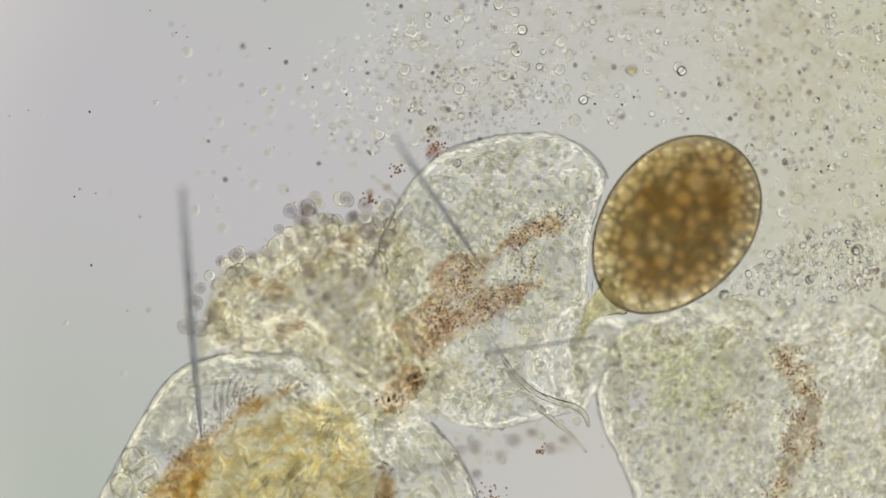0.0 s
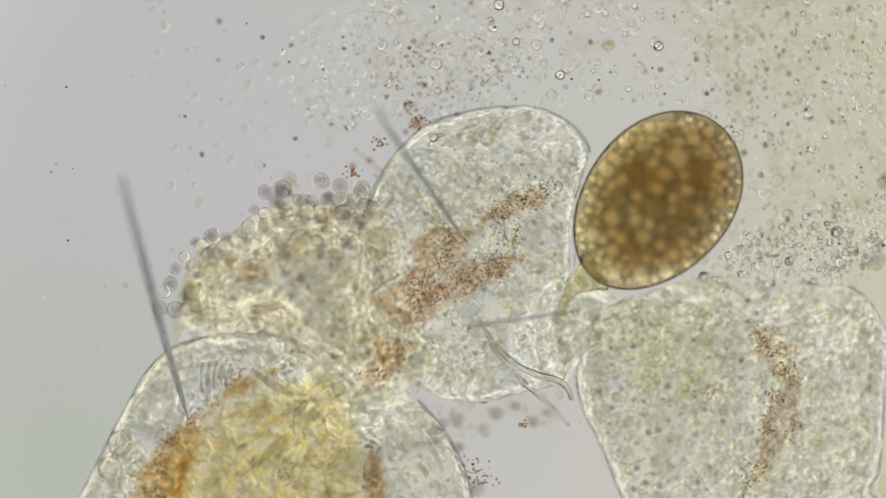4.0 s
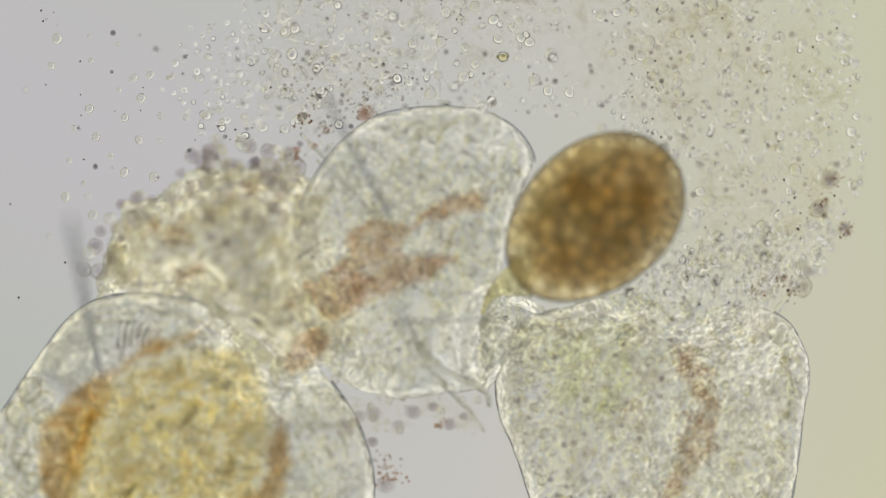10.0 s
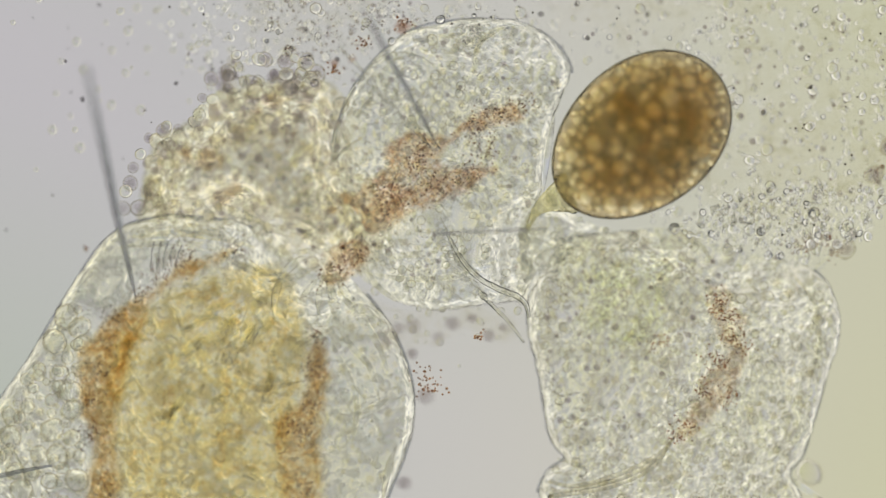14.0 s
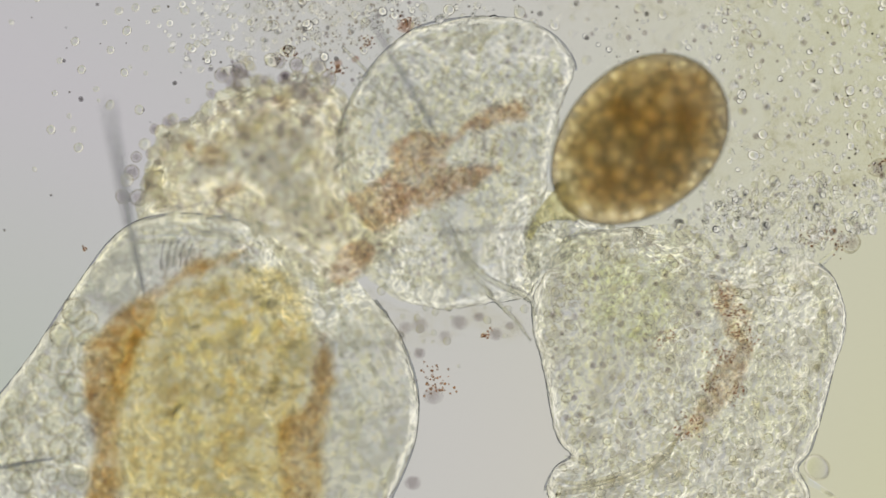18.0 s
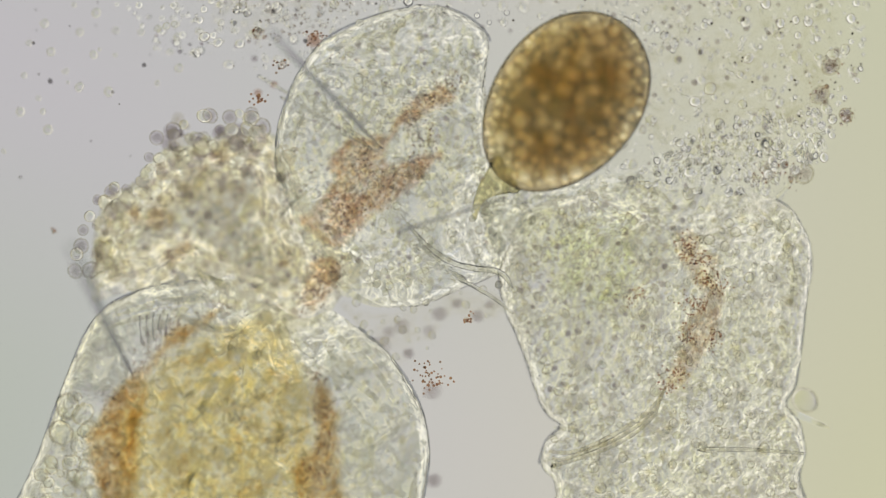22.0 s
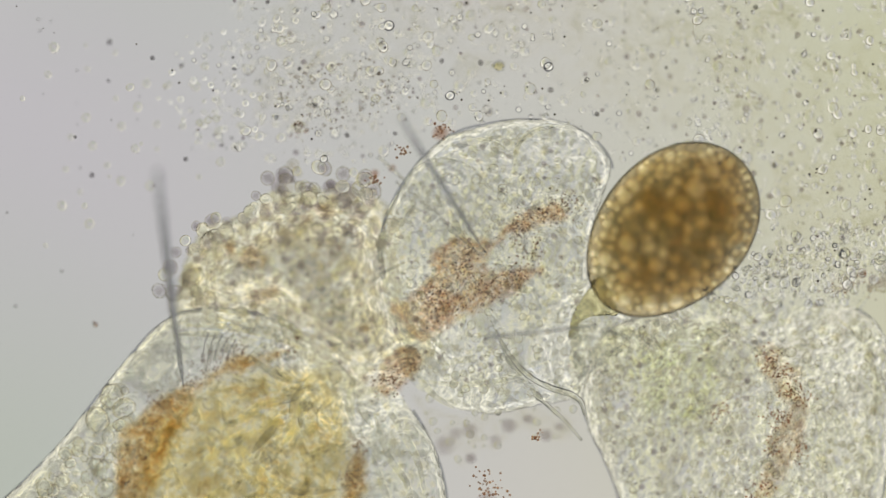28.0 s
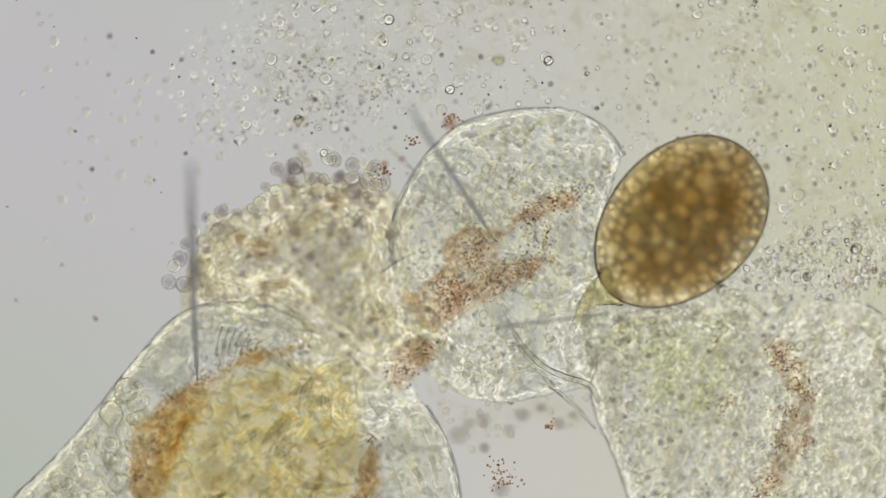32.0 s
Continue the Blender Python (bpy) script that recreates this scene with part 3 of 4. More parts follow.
def build_head():
    lobe = thing("tissue_lobe", "clear rounded tissue lobe with rust-brown pigment in its middle", "tissue")
    at = HEAD_AT
    edge = plan(HEAD_EDGE, at)
    part("body_wall", pillow(edge, 0.11, 0.036, 0.028, lift=0.09, seed=5.0, melt=[(*plan(((640, 440),), at)[0], 0.22), (*plan(((960, 440),), at)[0], 0.14)]), HEAD_SKIN, lobe, "clear granular body wall", base=CLEAR)
    ring = [(v.x, v.y, 0.10) for v in spline(edge, 6)]
    part("membrane", tube(bmesh.new(), ring[:66], [0.004] * 66, 6), CUTICLE, lobe, "thin bright membrane rim")
    for f in (((842, 116), (846, 85), (866, 60), (900, 46), (935, 48)), ((606, 290), (602, 240), (618, 188), (640, 150)), ((642, 152), (672, 110), (716, 94), (762, 108), (798, 148)), ((846, 112), (835, 90), (815, 72), (780, 62))):
        line = spline(plan(f, at), 6, closed=False)
        part("crease", tube(bmesh.new(), [(v.x, v.y, 0.19) for v in line], [0.006] * len(line), 8), CREASE, lobe, "thin curved crease")
    folds = (((845, 112), (852, 75), (885, 50), (925, 45)), ((640, 330), (608, 300), (606, 230), (640, 150)), ((640, 300), (625, 260), (640, 210), (670, 170)), ((700, 150), (730, 200), (760, 250)),
             ((700, 95), (760, 70), (830, 60)), ((660, 480), (740, 490), (830, 480), (900, 450)), ((690, 455), (760, 445), (820, 450)), ((985, 200), (975, 260), (968, 330)), ((640, 440), (680, 500), (720, 530)), ((780, 300), (850, 330), (930, 320)))
    for i, f in enumerate(folds):
        line = spline(plan(f, at), 6, closed=False)
        part("fold", tube(bmesh.new(), [(v.x, v.y, 0.20) for v in line], [0.003 + 0.009 * math.sin(math.pi * k / (len(line) - 1)) for k in range(len(line))], 8, 0.35), FOLD, lobe)
    patches = (((610, 350), (670, 300), (700, 240), (760, 225), (815, 240), (800, 280), (870, 270), (890, 300), (815, 355), (740, 395), (680, 410), (625, 395)),
               ((800, 220), (860, 178), (920, 168), (945, 200), (890, 235), (830, 255)), ((765, 245), (820, 205), (845, 240), (790, 275)),
               ((580, 470), (615, 425), (665, 415), (680, 450), (640, 505), (590, 515)))
    for i, b in enumerate(patches):
        patch("pigment_patch", lobe, at, b, 0.19 + 0.004 * i, 0.08, 0.075, RUST, "rust-brown pigment patch", 8.0 + i)
    spots = ((700, 330), (740, 290), (755, 260), (780, 330), (820, 310), (850, 295), (690, 365), (730, 350), (860, 205), (895, 200), (930, 180), (840, 225), (620, 465), (650, 445), (600, 485), (870, 250))
    grains("pigment_dust", lobe, at, spots, 0.255, 60, 0.026, "fine rust-brown pigment grains", 15)
    beads("vesicle", lobe, scatter_in([(v[0] * 0.9, v[1] * 0.9) for v in edge], 200, 22, 0.025), (0.006, 0.017), 0.205, VESICLE, "", 23)
    inner = [(v[0] * 0.9, v[1] * 0.9) for v in edge]
    beads("fat_cell", lobe, scatter_in(inner, 90, 126, 0.03), (0.010, 0.022), 0.21, YELLOW_CELL, "yellowish cell", 127, rimmed=False)
    beads("granule", lobe, scatter_in(inner, 130, 122, 0.02), (0.005, 0.011), 0.222, DROP, "", 123, rimmed=False)
    beads("granule", lobe, scatter_in(inner, 55, 124, 0.03), (0.008, 0.017), 0.225, GREY_CELL, "", 125, rimmed=False)
    dust("fine_granule_layer", scatter_in(inner, 350, 128), (0.003, 0.004, 0.005, 0.007), DROP, 129, "fine clear granules", lobe, deep=0.25)
    # bristles of the upper bundle and of the lower one
    bristle(lobe, at, ((788, 262), (700, 178), (606, 86)), 0.20, 0.04, 0.009, 0.005, "bristle", "straight glassy bristle")
    bristle(lobe, at, ((768, 256), (694, 184), (636, 132)), 0.21, 0.06, 0.008, 0.004, "bristle", "straight glassy bristle")
    bristle(lobe, at, ((782, 258), (757, 212), (722, 150), (690, 95), (665, 52), (650, 20)), 0.30, 0.70, 0.004, 0.005, "hair_bristle", "pale hair bristle", 2.0, HAIR)
    bristle(lobe, at, ((775, 410), (860, 404), (965, 398)), 0.38, 0.42, 0.008, 0.006, "bristle", "straight glassy bristle", 1.0, FAINT_HAIR)
    bristle(lobe, at, ((790, 380), (815, 432), (850, 478), (890, 502), (925, 515), (942, 530), (948, 552)), 0.19, 0.21, 0.004, 0.006, "bristle", "stout hooked glassy bristle", 2.2)
    bristle(lobe, at, ((796, 400), (826, 462), (866, 515), (910, 558), (940, 596)), 0.16, 0.19, 0.003, 0.004, "bristle", "long bent glassy bristle", 2.0)
    web = plan(((925, 330), (975, 335), (1020, 372), (1080, 395), (1150, 400), (1200, 398), (1205, 425), (1120, 440), (1020, 450), (950, 470), (920, 420)), at)
    sheet = part("web_tissue", pillow(web, 0.07, 0.06, 0.025, ((0.012, 6.0), (0.005, 18.0)), 0.02, 61.0, fade=True, closed=False), HEAD_SKIN, lobe, "thin granular tissue under the sac")
    sheet.location.z = 0.03
    beads("granule", lobe, scatter_in(web, 30, 132, 0.03), (0.006, 0.014), 0.08, DIM_DROP, "", 133, rise=0.08)
    veil = ((640, 490), (740, 520), (860, 520), (935, 540), (930, 580), (880, 600), (830, 585), (780, 610), (735, 640), (700, 600), (672, 545))
    patch("veil", lobe, at, veil, 0.06, 0.05, 0.07, FILM, "thin cloudy veil of tissue", 59.0, 0.03)
    beads("granule", lobe, scatter_in(plan(veil, at), 26, 130, 0.03), (0.006, 0.016), 0.10, DIM_DROP, "", 131, rise=0.08)
    neck = plan(((925, 440), (948, 396), (985, 396), (1020, 420), (1000, 455), (960, 500), (925, 520)), at)
    part("neck_tissue", pillow(neck, 0.12, 0.07, 0.025, ((0.012, 5.0), (0.004, 14.0)), 0.015, 7.0), HEAD_SKIN, lobe, "pale lumpy tissue round the stalk", base=CLEAR)
    return lobe


# ---- the loose cells beside it ----
CLUMP_EDGE = ((245, 340), (258, 285), (292, 235), (345, 210), (392, 165), (445, 150), (530, 145), (600, 165), (640, 230), (650, 320), (700, 370), (700, 430), (650, 490), (580, 520),
              (520, 480), (460, 440), (390, 405), (310, 400), (262, 385))


def build_clump():
    clump = thing("tissue_clump", "loose clump of yellowish tissue with round cells spilling out", "tissue")
    at = CLUMP_AT
    edge = plan(CLUMP_EDGE, at)
    part("mass", pillow(edge, 0.23, 0.18, 0.028, ((0.04, 5.0), (0.02, 15.0)), 0.03, 11.0, fade=True), CLUMP_SKIN, clump, "uneven granular yellowish mass", base=CLEAR)
    q = random.Random(31)
    rim = plan(((262, 345), (272, 300), (300, 245), (350, 215), (400, 175), (440, 100), (470, 150), (545, 140), (600, 165), (625, 200), (600, 250), (520, 230), (450, 240), (380, 270), (330, 320), (310, 380)), at)
    spots = scatter_in(rim, 110, 32, 0.028)
    beads("cell", clump, spots[:26], (0.016, 0.036), 0.06, CELL, "round translucent cell", 36, 0.8, rise=0.18)
    beads("cell", clump, spots[26:55], (0.014, 0.032), 0.06, CELL, "soft translucent cell", 136, 0.8, rimmed=False, rise=0.18)
    beads("cell", clump, spots[55:80], (0.018, 0.036), 0.06, GREY_CELL, "round greyish cell", 37, 0.8, rimmed=False, rise=0.18)
    beads("cell", clump, spots[80:], (0.012, 0.028), 0.08, VESICLE, "round clear cell", 38, 0.8, rise=0.18)
    spill = plan(((222, 350), (238, 285), (272, 228), (328, 196), (378, 150), (425, 118), (480, 108), (560, 118), (605, 150), (590, 182), (520, 176), (440, 184), (390, 208), (330, 248), (288, 292), (272, 352)), at)
    beads("cell", clump, scatter_in(spill, 28, 39, 0.036), (0.018, 0.034), 0.08, GREY_CELL, "round greyish cell with a dark rim", 40, 0.8, rise=0.12)
    beads("cell", clump, scatter_in(spill, 24, 41, 0.04), (0.016, 0.030), 0.10, DIM_DROP, "round clear cell", 42, 0.8, rise=0.12)
    inner = [(v[0] * 0.88, v[1] * 0.88) for v in edge]
    beads("fat_cell", clump, scatter_in(inner, 130, 152, 0.035), (0.012, 0.03), 0.22, YELLOW_CELL, "yellowish cell", 153, rimmed=False)
    beads("fat_cell", clump, scatter_in(inner, 60, 154, 0.04), (0.010, 0.022), 0.23, GREY_CELL, "greyish cell", 155, rimmed=False)
    # strands that fan out from where the parts of the worm join
    for k in range(60):
        turn, near = math.radians(q.uniform(95, 265) if k % 3 else q.uniform(60, 140)), q.uniform(20, 190)
        long = q.uniform(40, 110)
        pts, bend = [], q.uniform(-0.5, 0.5)
        for i in range(4):
            d, w = near + long * i / 3, turn + bend * i / 3
            pts.append((590 + d * math.cos(w), 455 - 0.85 * d * math.sin(w)))
        line = spline(plan(pts, at), 5, closed=False)
        part("strand", tube(bmesh.new(), [(v.x, v.y, 0.17 + 0.05 * math.sin(k)) for v in line], [0.002 + (0.004 + 0.004 * (k % 3)) * math.sin(math.pi * i / (len(line) - 1)) for i in range(len(line))], 8, 0.4), STRAND, clump, "pale stretched tissue strand")
    patch("yellow_patch", clump, at, ((330, 300), (400, 225), (500, 200), (590, 230), (630, 330), (640, 430), (560, 450), (460, 400), (360, 370)), 0.2, 0.08, 0.12, YELLOWISH, "yellowish granular tissue", 57.0)
    beads("vesicle", clump, scatter_in([(v[0] * 0.9, v[1] * 0.9) for v in edge], 180, 33, 0.03), (0.008, 0.024), 0.235, VESICLE, "", 34)
    dust("fine_granule_layer", scatter_in(inner, 300, 156), (0.003, 0.004, 0.006, 0.008), DROP, 157, "fine clear granules", clump, deep=0.26)
    spots = (((340, 262), 14), ((385, 280), 22), ((420, 330), 16), ((400, 345), 16), ((500, 190), 18), ((470, 200), 12), ((530, 250), 10), ((590, 385), 10), ((385, 350), 12))
    for i, ((x, y), r) in enumerate(spots):
        pts = [(x + r * 1.5 * math.cos(a), y + r * 1.3 * math.sin(a)) for a in (k * math.pi / 4 for k in range(8))]
        patch("pigment_patch", clump, at, pts, 0.225 + 0.002 * i, 0.06, 0.04, DULL, "small dull brown pigment spot", 40.0 + i, 0.01)
    grains("pigment_dust", clump, at, [s[0] for s in spots], 0.28, 40, 0.018, "fine rust-brown pigment grains", 35)
    return clump


# ---- the worm's other half ----
RIGHT_EDGE = ((950, 510), (975, 462), (1005, 425), (1060, 408), (1130, 400), (1200, 402), (1270, 425), (1340, 440), (1400, 452), (1444, 468), (1472, 498), (1486, 545), (1484, 600), (1470, 650),
              (1458, 700), (1444, 750), (1430, 795), (1408, 826), (1425, 860), (1428, 910), (1412, 960), (1424, 1030), (1420, 1120), (1200, 1180), (985, 1120), (990, 1020), (976, 960), (982, 905), (966, 865), (985, 825), (1012, 803),
              (990, 775), (976, 720), (966, 660), (954, 610), (944, 560))


def build_right():
    worm = thing("worm_body", "pale granular worm body with a scalloped rim and brown pigment", "worm")
    at = RIGHT_AT
    edge = plan(RIGHT_EDGE, at)
    part("body_wall", pillow(edge, 0.12, 0.036, 0.028, lift=0.08, seed=15.0, wobble=0.008, melt=[(*plan(((1340, 445),), at)[0], 0.2), (*plan(((1200, 405),), at)[0], 0.12)]), RIGHT_SKIN, worm, "granular pale body wall", base=CLEAR)
    ring = [(v.x, v.y, 0.10) for v in spline(edge, 6)]
    part("cuticle", tube(bmesh.new(), ring[54:126], [0.004] * 72, 6), CUTICLE, worm, "thin scalloped cuticle rim")
    part("cuticle", tube(bmesh.new(), ring[168:], [0.004] * (len(ring) - 168), 6), CUTICLE, worm, "thin bright cuticle rim")
    flap = spline(plan(((1446, 470), (1462, 455), (1480, 440), (1496, 428)), at), 6, closed=False)
    part("flap", tube(bmesh.new(), [(v.x, v.y, 0.06) for v in flap], [0.012 - 0.010 * k / (len(flap) - 1) for k in range(len(flap))], 8), STRAND, worm, "torn flap of cuticle")
    # scalloped outer cells along the free side
    q = random.Random(41)
    side = spline(plan(((1450, 500), (1462, 545), (1458, 600), (1444, 650), (1432, 700), (1418, 750), (1402, 790)), at), 4, closed=False)
    for v in side:
        part("rim_cell", ball(bmesh.new(), q.uniform(0.016, 0.03), (v.x - q.uniform(0, 0.05), v.y, 0.19), (0.7, 1.1, 0.5), 3, q.uniform(-0.4, 0.4), 0.15, v.y), VESICLE, worm)
    beads("blister", worm, plan(((1442, 824),), at), (0.046, 0.046), 0.045, VESICLE, "round pale blister on the rim", 47, 0.9)
    beads("vesicle", worm, scatter_in([(v[0] * 0.93, v[1] * 0.95) for v in edge], 300, 42, 0.032), (0.009, 0.02), 0.205, VESICLE, "", 44)
    beads("vesicle", worm, scatter_in(plan(((985, 470), (1060, 430), (1150, 425), (1230, 450), (1240, 560), (1180, 640), (1060, 620), (980, 560)), at), 90, 43, 0.028), (0.009, 0.017), 0.208, VESICLE, "", 46)
    inner = [(v[0] * 0.92, v[1] * 0.94) for v in edge]
    gland = plan(((965, 520), (1000, 450), (1060, 425), (1150, 415), (1240, 440), (1290, 470), (1250, 580), (1200, 700), (1120, 800), (1010, 780), (975, 680)), at)
    beads("granule", worm, scatter_in(gland, 150, 142, 0.022), (0.006, 0.012), 0.225, DROP, "", 143, rimmed=False)
    beads("granule", worm, scatter_in(gland, 60, 144, 0.028), (0.008, 0.016), 0.228, GREY_CELL, "", 145, rimmed=False)
    beads("fat_cell", worm, scatter_in(inner, 130, 150, 0.03), (0.010, 0.024), 0.21, YELLOW_CELL, "yellowish cell", 151, rimmed=False)
    beads("oil_drop", worm, scatter_in(inner, 110, 146, 0.03), (0.005, 0.011), 0.225, BRIGHT_DROP, "", 147, rimmed=False)
    beads("oil_drop", worm, scatter_in(inner, 120, 148, 0.03), (0.006, 0.013), 0.225, DROP, "", 149, rimmed=False)
    beads("granule", worm, scatter_in(inner, 160, 242, 0.03), (0.007, 0.017), 0.02, DROP, "clear round granule", 243, rise=0.12)
    beads("granule", worm, scatter_in(inner, 120, 244, 0.03), (0.008, 0.018), 0.225, DIM_DROP, "pale round granule", 245)
    dust("fine_granule_layer", scatter_in(inner, 500, 246), (0.003, 0.004, 0.006, 0.008), DROP, 247, "fine clear granules", worm, deep=0.26)
    patches = (((1240, 500), (1290, 488), (1310, 525), (1340, 545), (1340, 590), (1338, 650), (1315, 715), (1255, 720), (1235, 670), (1268, 620), (1260, 570), (1240, 545)),
               ((1180, 765), (1215, 715), (1262, 690), (1300, 705), (1265, 755), (1215, 790)))
    patch("green_patch", worm, at, ((1000, 470), (1060, 425), (1150, 420), (1230, 450), (1230, 560), (1170, 640), (1080, 640), (1010, 580)), 0.185, 0.07, 0.2, GREEN, "faint greenish glandular tissue", 55.0)
    for i, b in enumerate(patches):
        patch("pigment_patch", worm, at, b, 0.19 + 0.004 * i, 0.075, 0.07, DULL, "dull brown pigment patch", 50.0 + i)
    spots = ((1277, 522), (1280, 545), (1305, 555), (1300, 590), (1268, 625), (1285, 635), (1255, 680), (1300, 690), (1225, 745), (1205, 760), (1175, 600), (1320, 600))
    grains("pigment_dust", worm, at, spots, 0.25, 50, 0.02, "fine brown pigment grains", 45)
    # bristles of the next segments
    for i in range(3):
        bristle(worm, at, ((1215 - 10 * i, 752 + 9 * i), (1175 - 2 * i, 796 + 9 * i), (1110 - 5 * i, 830 + 10 * i), (1035 - 20 * i, 852 + 9 * i), (985 + 4 * i, 845 + 12 * i)), 0.22 + 0.03 * i, 0.25, 0.004, 0.005, "bristle", "curved glassy bristle", 2.0, PALE_BRISTLE)
    bristle(worm, at, ((1241, 881), (1330, 894), (1425, 915)), 0.25, 0.25, 0.010, 0.005, "bristle", "dark straight bristle")
    folds = (((1000, 805), (1040, 815), (1080, 812)), ((1085, 820), (1080, 760), (1095, 700)), ((1410, 480), (1446, 530), (1452, 600), (1436, 680)),
             ((1010, 440), (1050, 430), (1080, 445)), ((1190, 400), (1240, 425), (1262, 450)), ((1400, 830), (1430, 850), (1480, 880)), ((1235, 880), (1238, 930), (1240, 990)))
    for f in folds:
        line = spline(plan(f, at), 6, closed=False)
        part("fold", tube(bmesh.new(), [(v.x, v.y, 0.20) for v in line], [0.003 + 0.008 * math.sin(math.pi * k / (len(line) - 1)) for k in range(len(line))], 8, 0.35), FOLD, worm)
    return worm


# ---- the brown egg-shaped sac ----
def build_egg():
    egg = thing("egg_sac", "smooth amber-brown egg-shaped sac full of yolk globules on a pale stalk", "egg sac")
    a, b, turn = 0.345, 0.252, radians(-47.7)

    def shape(u, v, grow=1.0):
        """A point of the sac: u from the stalk's end (0) to the blunt end (1), v round it."""
        y = -math.cos(math.pi * u)
        r = math.sqrt(max(1 - y * y, 0)) * (1 + 0.07 * y)
        return Vector((b * r * math.cos(v), a * y, 0.92 * b * r * math.sin(v))) * grow

    bm = bmesh.new()
    rows, sides = 48, 64
    ring = [[bm.verts.new(shape(i / rows, 2 * math.pi * k / sides)) for k in range(sides)] for i in range(1, rows)]
    for p, q in zip(ring, ring[1:]):
        for k in range(sides):
            bm.faces.new((p[k], p[(k + 1) % sides], q[(k + 1) % sides], q[k]))
    for end, r, flip in ((0.0, ring[0], 1), (1.0, ring[-1], 0)):
        tip = bm.verts.new(shape(end, 0))
        for k in range(sides):
            bm.faces.new((r[k], r[(k + 1) % sides], tip))
    bmesh.ops.recalc_face_normals(bm, faces=bm.faces[:])
    shell = part("shell", bm, SHELL, egg, "glossy amber-brown shell")
    shell.rotation_euler = (0, 0, turn)
    shell.location.z = 0.275
    # yolk globules pressing against the shell, and the dark yolk that fills the gaps between them
    q = random.Random(51)
    placed = []
    for _ in range(9000):
        w, k = q.uniform(0, 2 * math.pi), math.sqrt(q.uniform(0, 1))
        r = q.uniform(0.020, 0.050) if k < 0.7 else q.uniform(0.011, 0.034)
        fit = 0.985 - r / b
        x, y = b * fit * k * math.cos(w), a * fit * k * math.sin(w)
        x *= 1 + 0.07 * y / a
        if all(math.hypot(x - o.x, y - o.y) > q.uniform(0.62, 1.1) * (r + s) for o, s in placed):
            placed.append((Vector((x, y, 0.9 * b * fit * math.sqrt(1 - k * k))), r))
        if len(placed) >= 170:
            break
    for p, r in placed:
        ob = new("yolk_globule", q.choice(bead_meshes("yolk_globule", GLOBULE, True, YOLK_RING)))
        ob.parent, ob.location, ob.scale = shell, p, (r, r, r)
    centres = np.array([(p.x, p.y) for p, r in placed])
    reach = np.array([r * q.uniform(0.7, 1.0) * (1 if math.hypot(p.x / b, p.y / a) > 0.55 or q.random() < 0.6 else 0) for p, r in placed])
    lines, cols = 150, 110
    for layer, (deep, wide) in enumerate(((0.988, 1.22), (0.978, 1.0), (0.968, 0.75))):
        bm = bmesh.new()
        grid, made = {}, {}
        for i in range(1, lines):
            for k in range(cols + 1):
                v = shape(i / lines, math.pi * k / cols, deep)
                grid[i, k] = (v, np.min(np.hypot(centres[:, 0] - v.x, centres[:, 1] - v.y) - reach * wide * (1 + 0.45 * noise.noise(v * 30))) > 0)
        for i in range(1, lines - 1):
            for k in range(cols):
                keys = ((i, k), (i + 1, k), (i + 1, k + 1), (i, k + 1))
                if sum(grid[c][1] for c in keys) > 1:
                    for c in keys:
                        if c not in made:
                            made[c] = bm.verts.new(grid[c][0])
                    bm.faces.new([made[c] for c in keys])
        part("yolk_matrix", bm, MATRIX, shell, "dark brown yolk between the globules")
    # Tinted tube along the widest line, for the dark refracted edge of the shell.
    rim = [shape(k / 60, 0) for k in range(61)] + [shape(1 - k / 60, math.pi) for k in range(1, 61)]
    part("shell_rim", tube(bmesh.new(), [v * 0.988 for v in rim], [0.0075] * len(rim), 8), SHELL_OUTLINE, shell, "dark smooth rim of the shell")
    bm = bmesh.new()
    ball(bm, 1.0, (0, 0.02, 0), (0.222, 0.305, 0.20), 4, 0, 0.12, 2.0)
    yolk = part("yolk_mass", bm, YOLK, shell, "dark brown yolk mass")
    stalk = spline(plan(((1014, 362), (992, 372), (972, 384), (956, 402), (946, 428)), EGG_AT), 5, closed=False)
    part("stalk", tube(bmesh.new(), [(v.x, v.y, 0.20 - 0.004 * k) for k, v in enumerate(stalk)], [0.008 + 0.066 * (1 - k / (len(stalk) - 1)) ** 1.6 for k in range(len(stalk))], 16), STALK, egg, "short pale stalk")
    return egg


# ---- loose matter round the worm ----
def world_plan(x, y):
    return ((x - 784) * U, (441 - y) * U)


TOP_CLOUD = ((300, 130), (360, 30), (400, -60), (360, -200), (1330, -220), (1330, 60), (1250, 130), (1150, 160), (1060, 150), (980, 90), (860, 80), (760, 90), (690, 120), (640, 150), (560, 170), (470, 150))
SIDE_CLOUD = ((1240, -120), (1480, -110), (1660, -60), (1650, 200), (1600, 330), (1560, 400), (1500, 430), (1440, 462), (1380, 452), (1300, 440), (1210, 410), (1160, 400), (1120, 330), (1180, 200), (1230, 60))


DRIFTING = []         # loose bits dragged along by the lobe


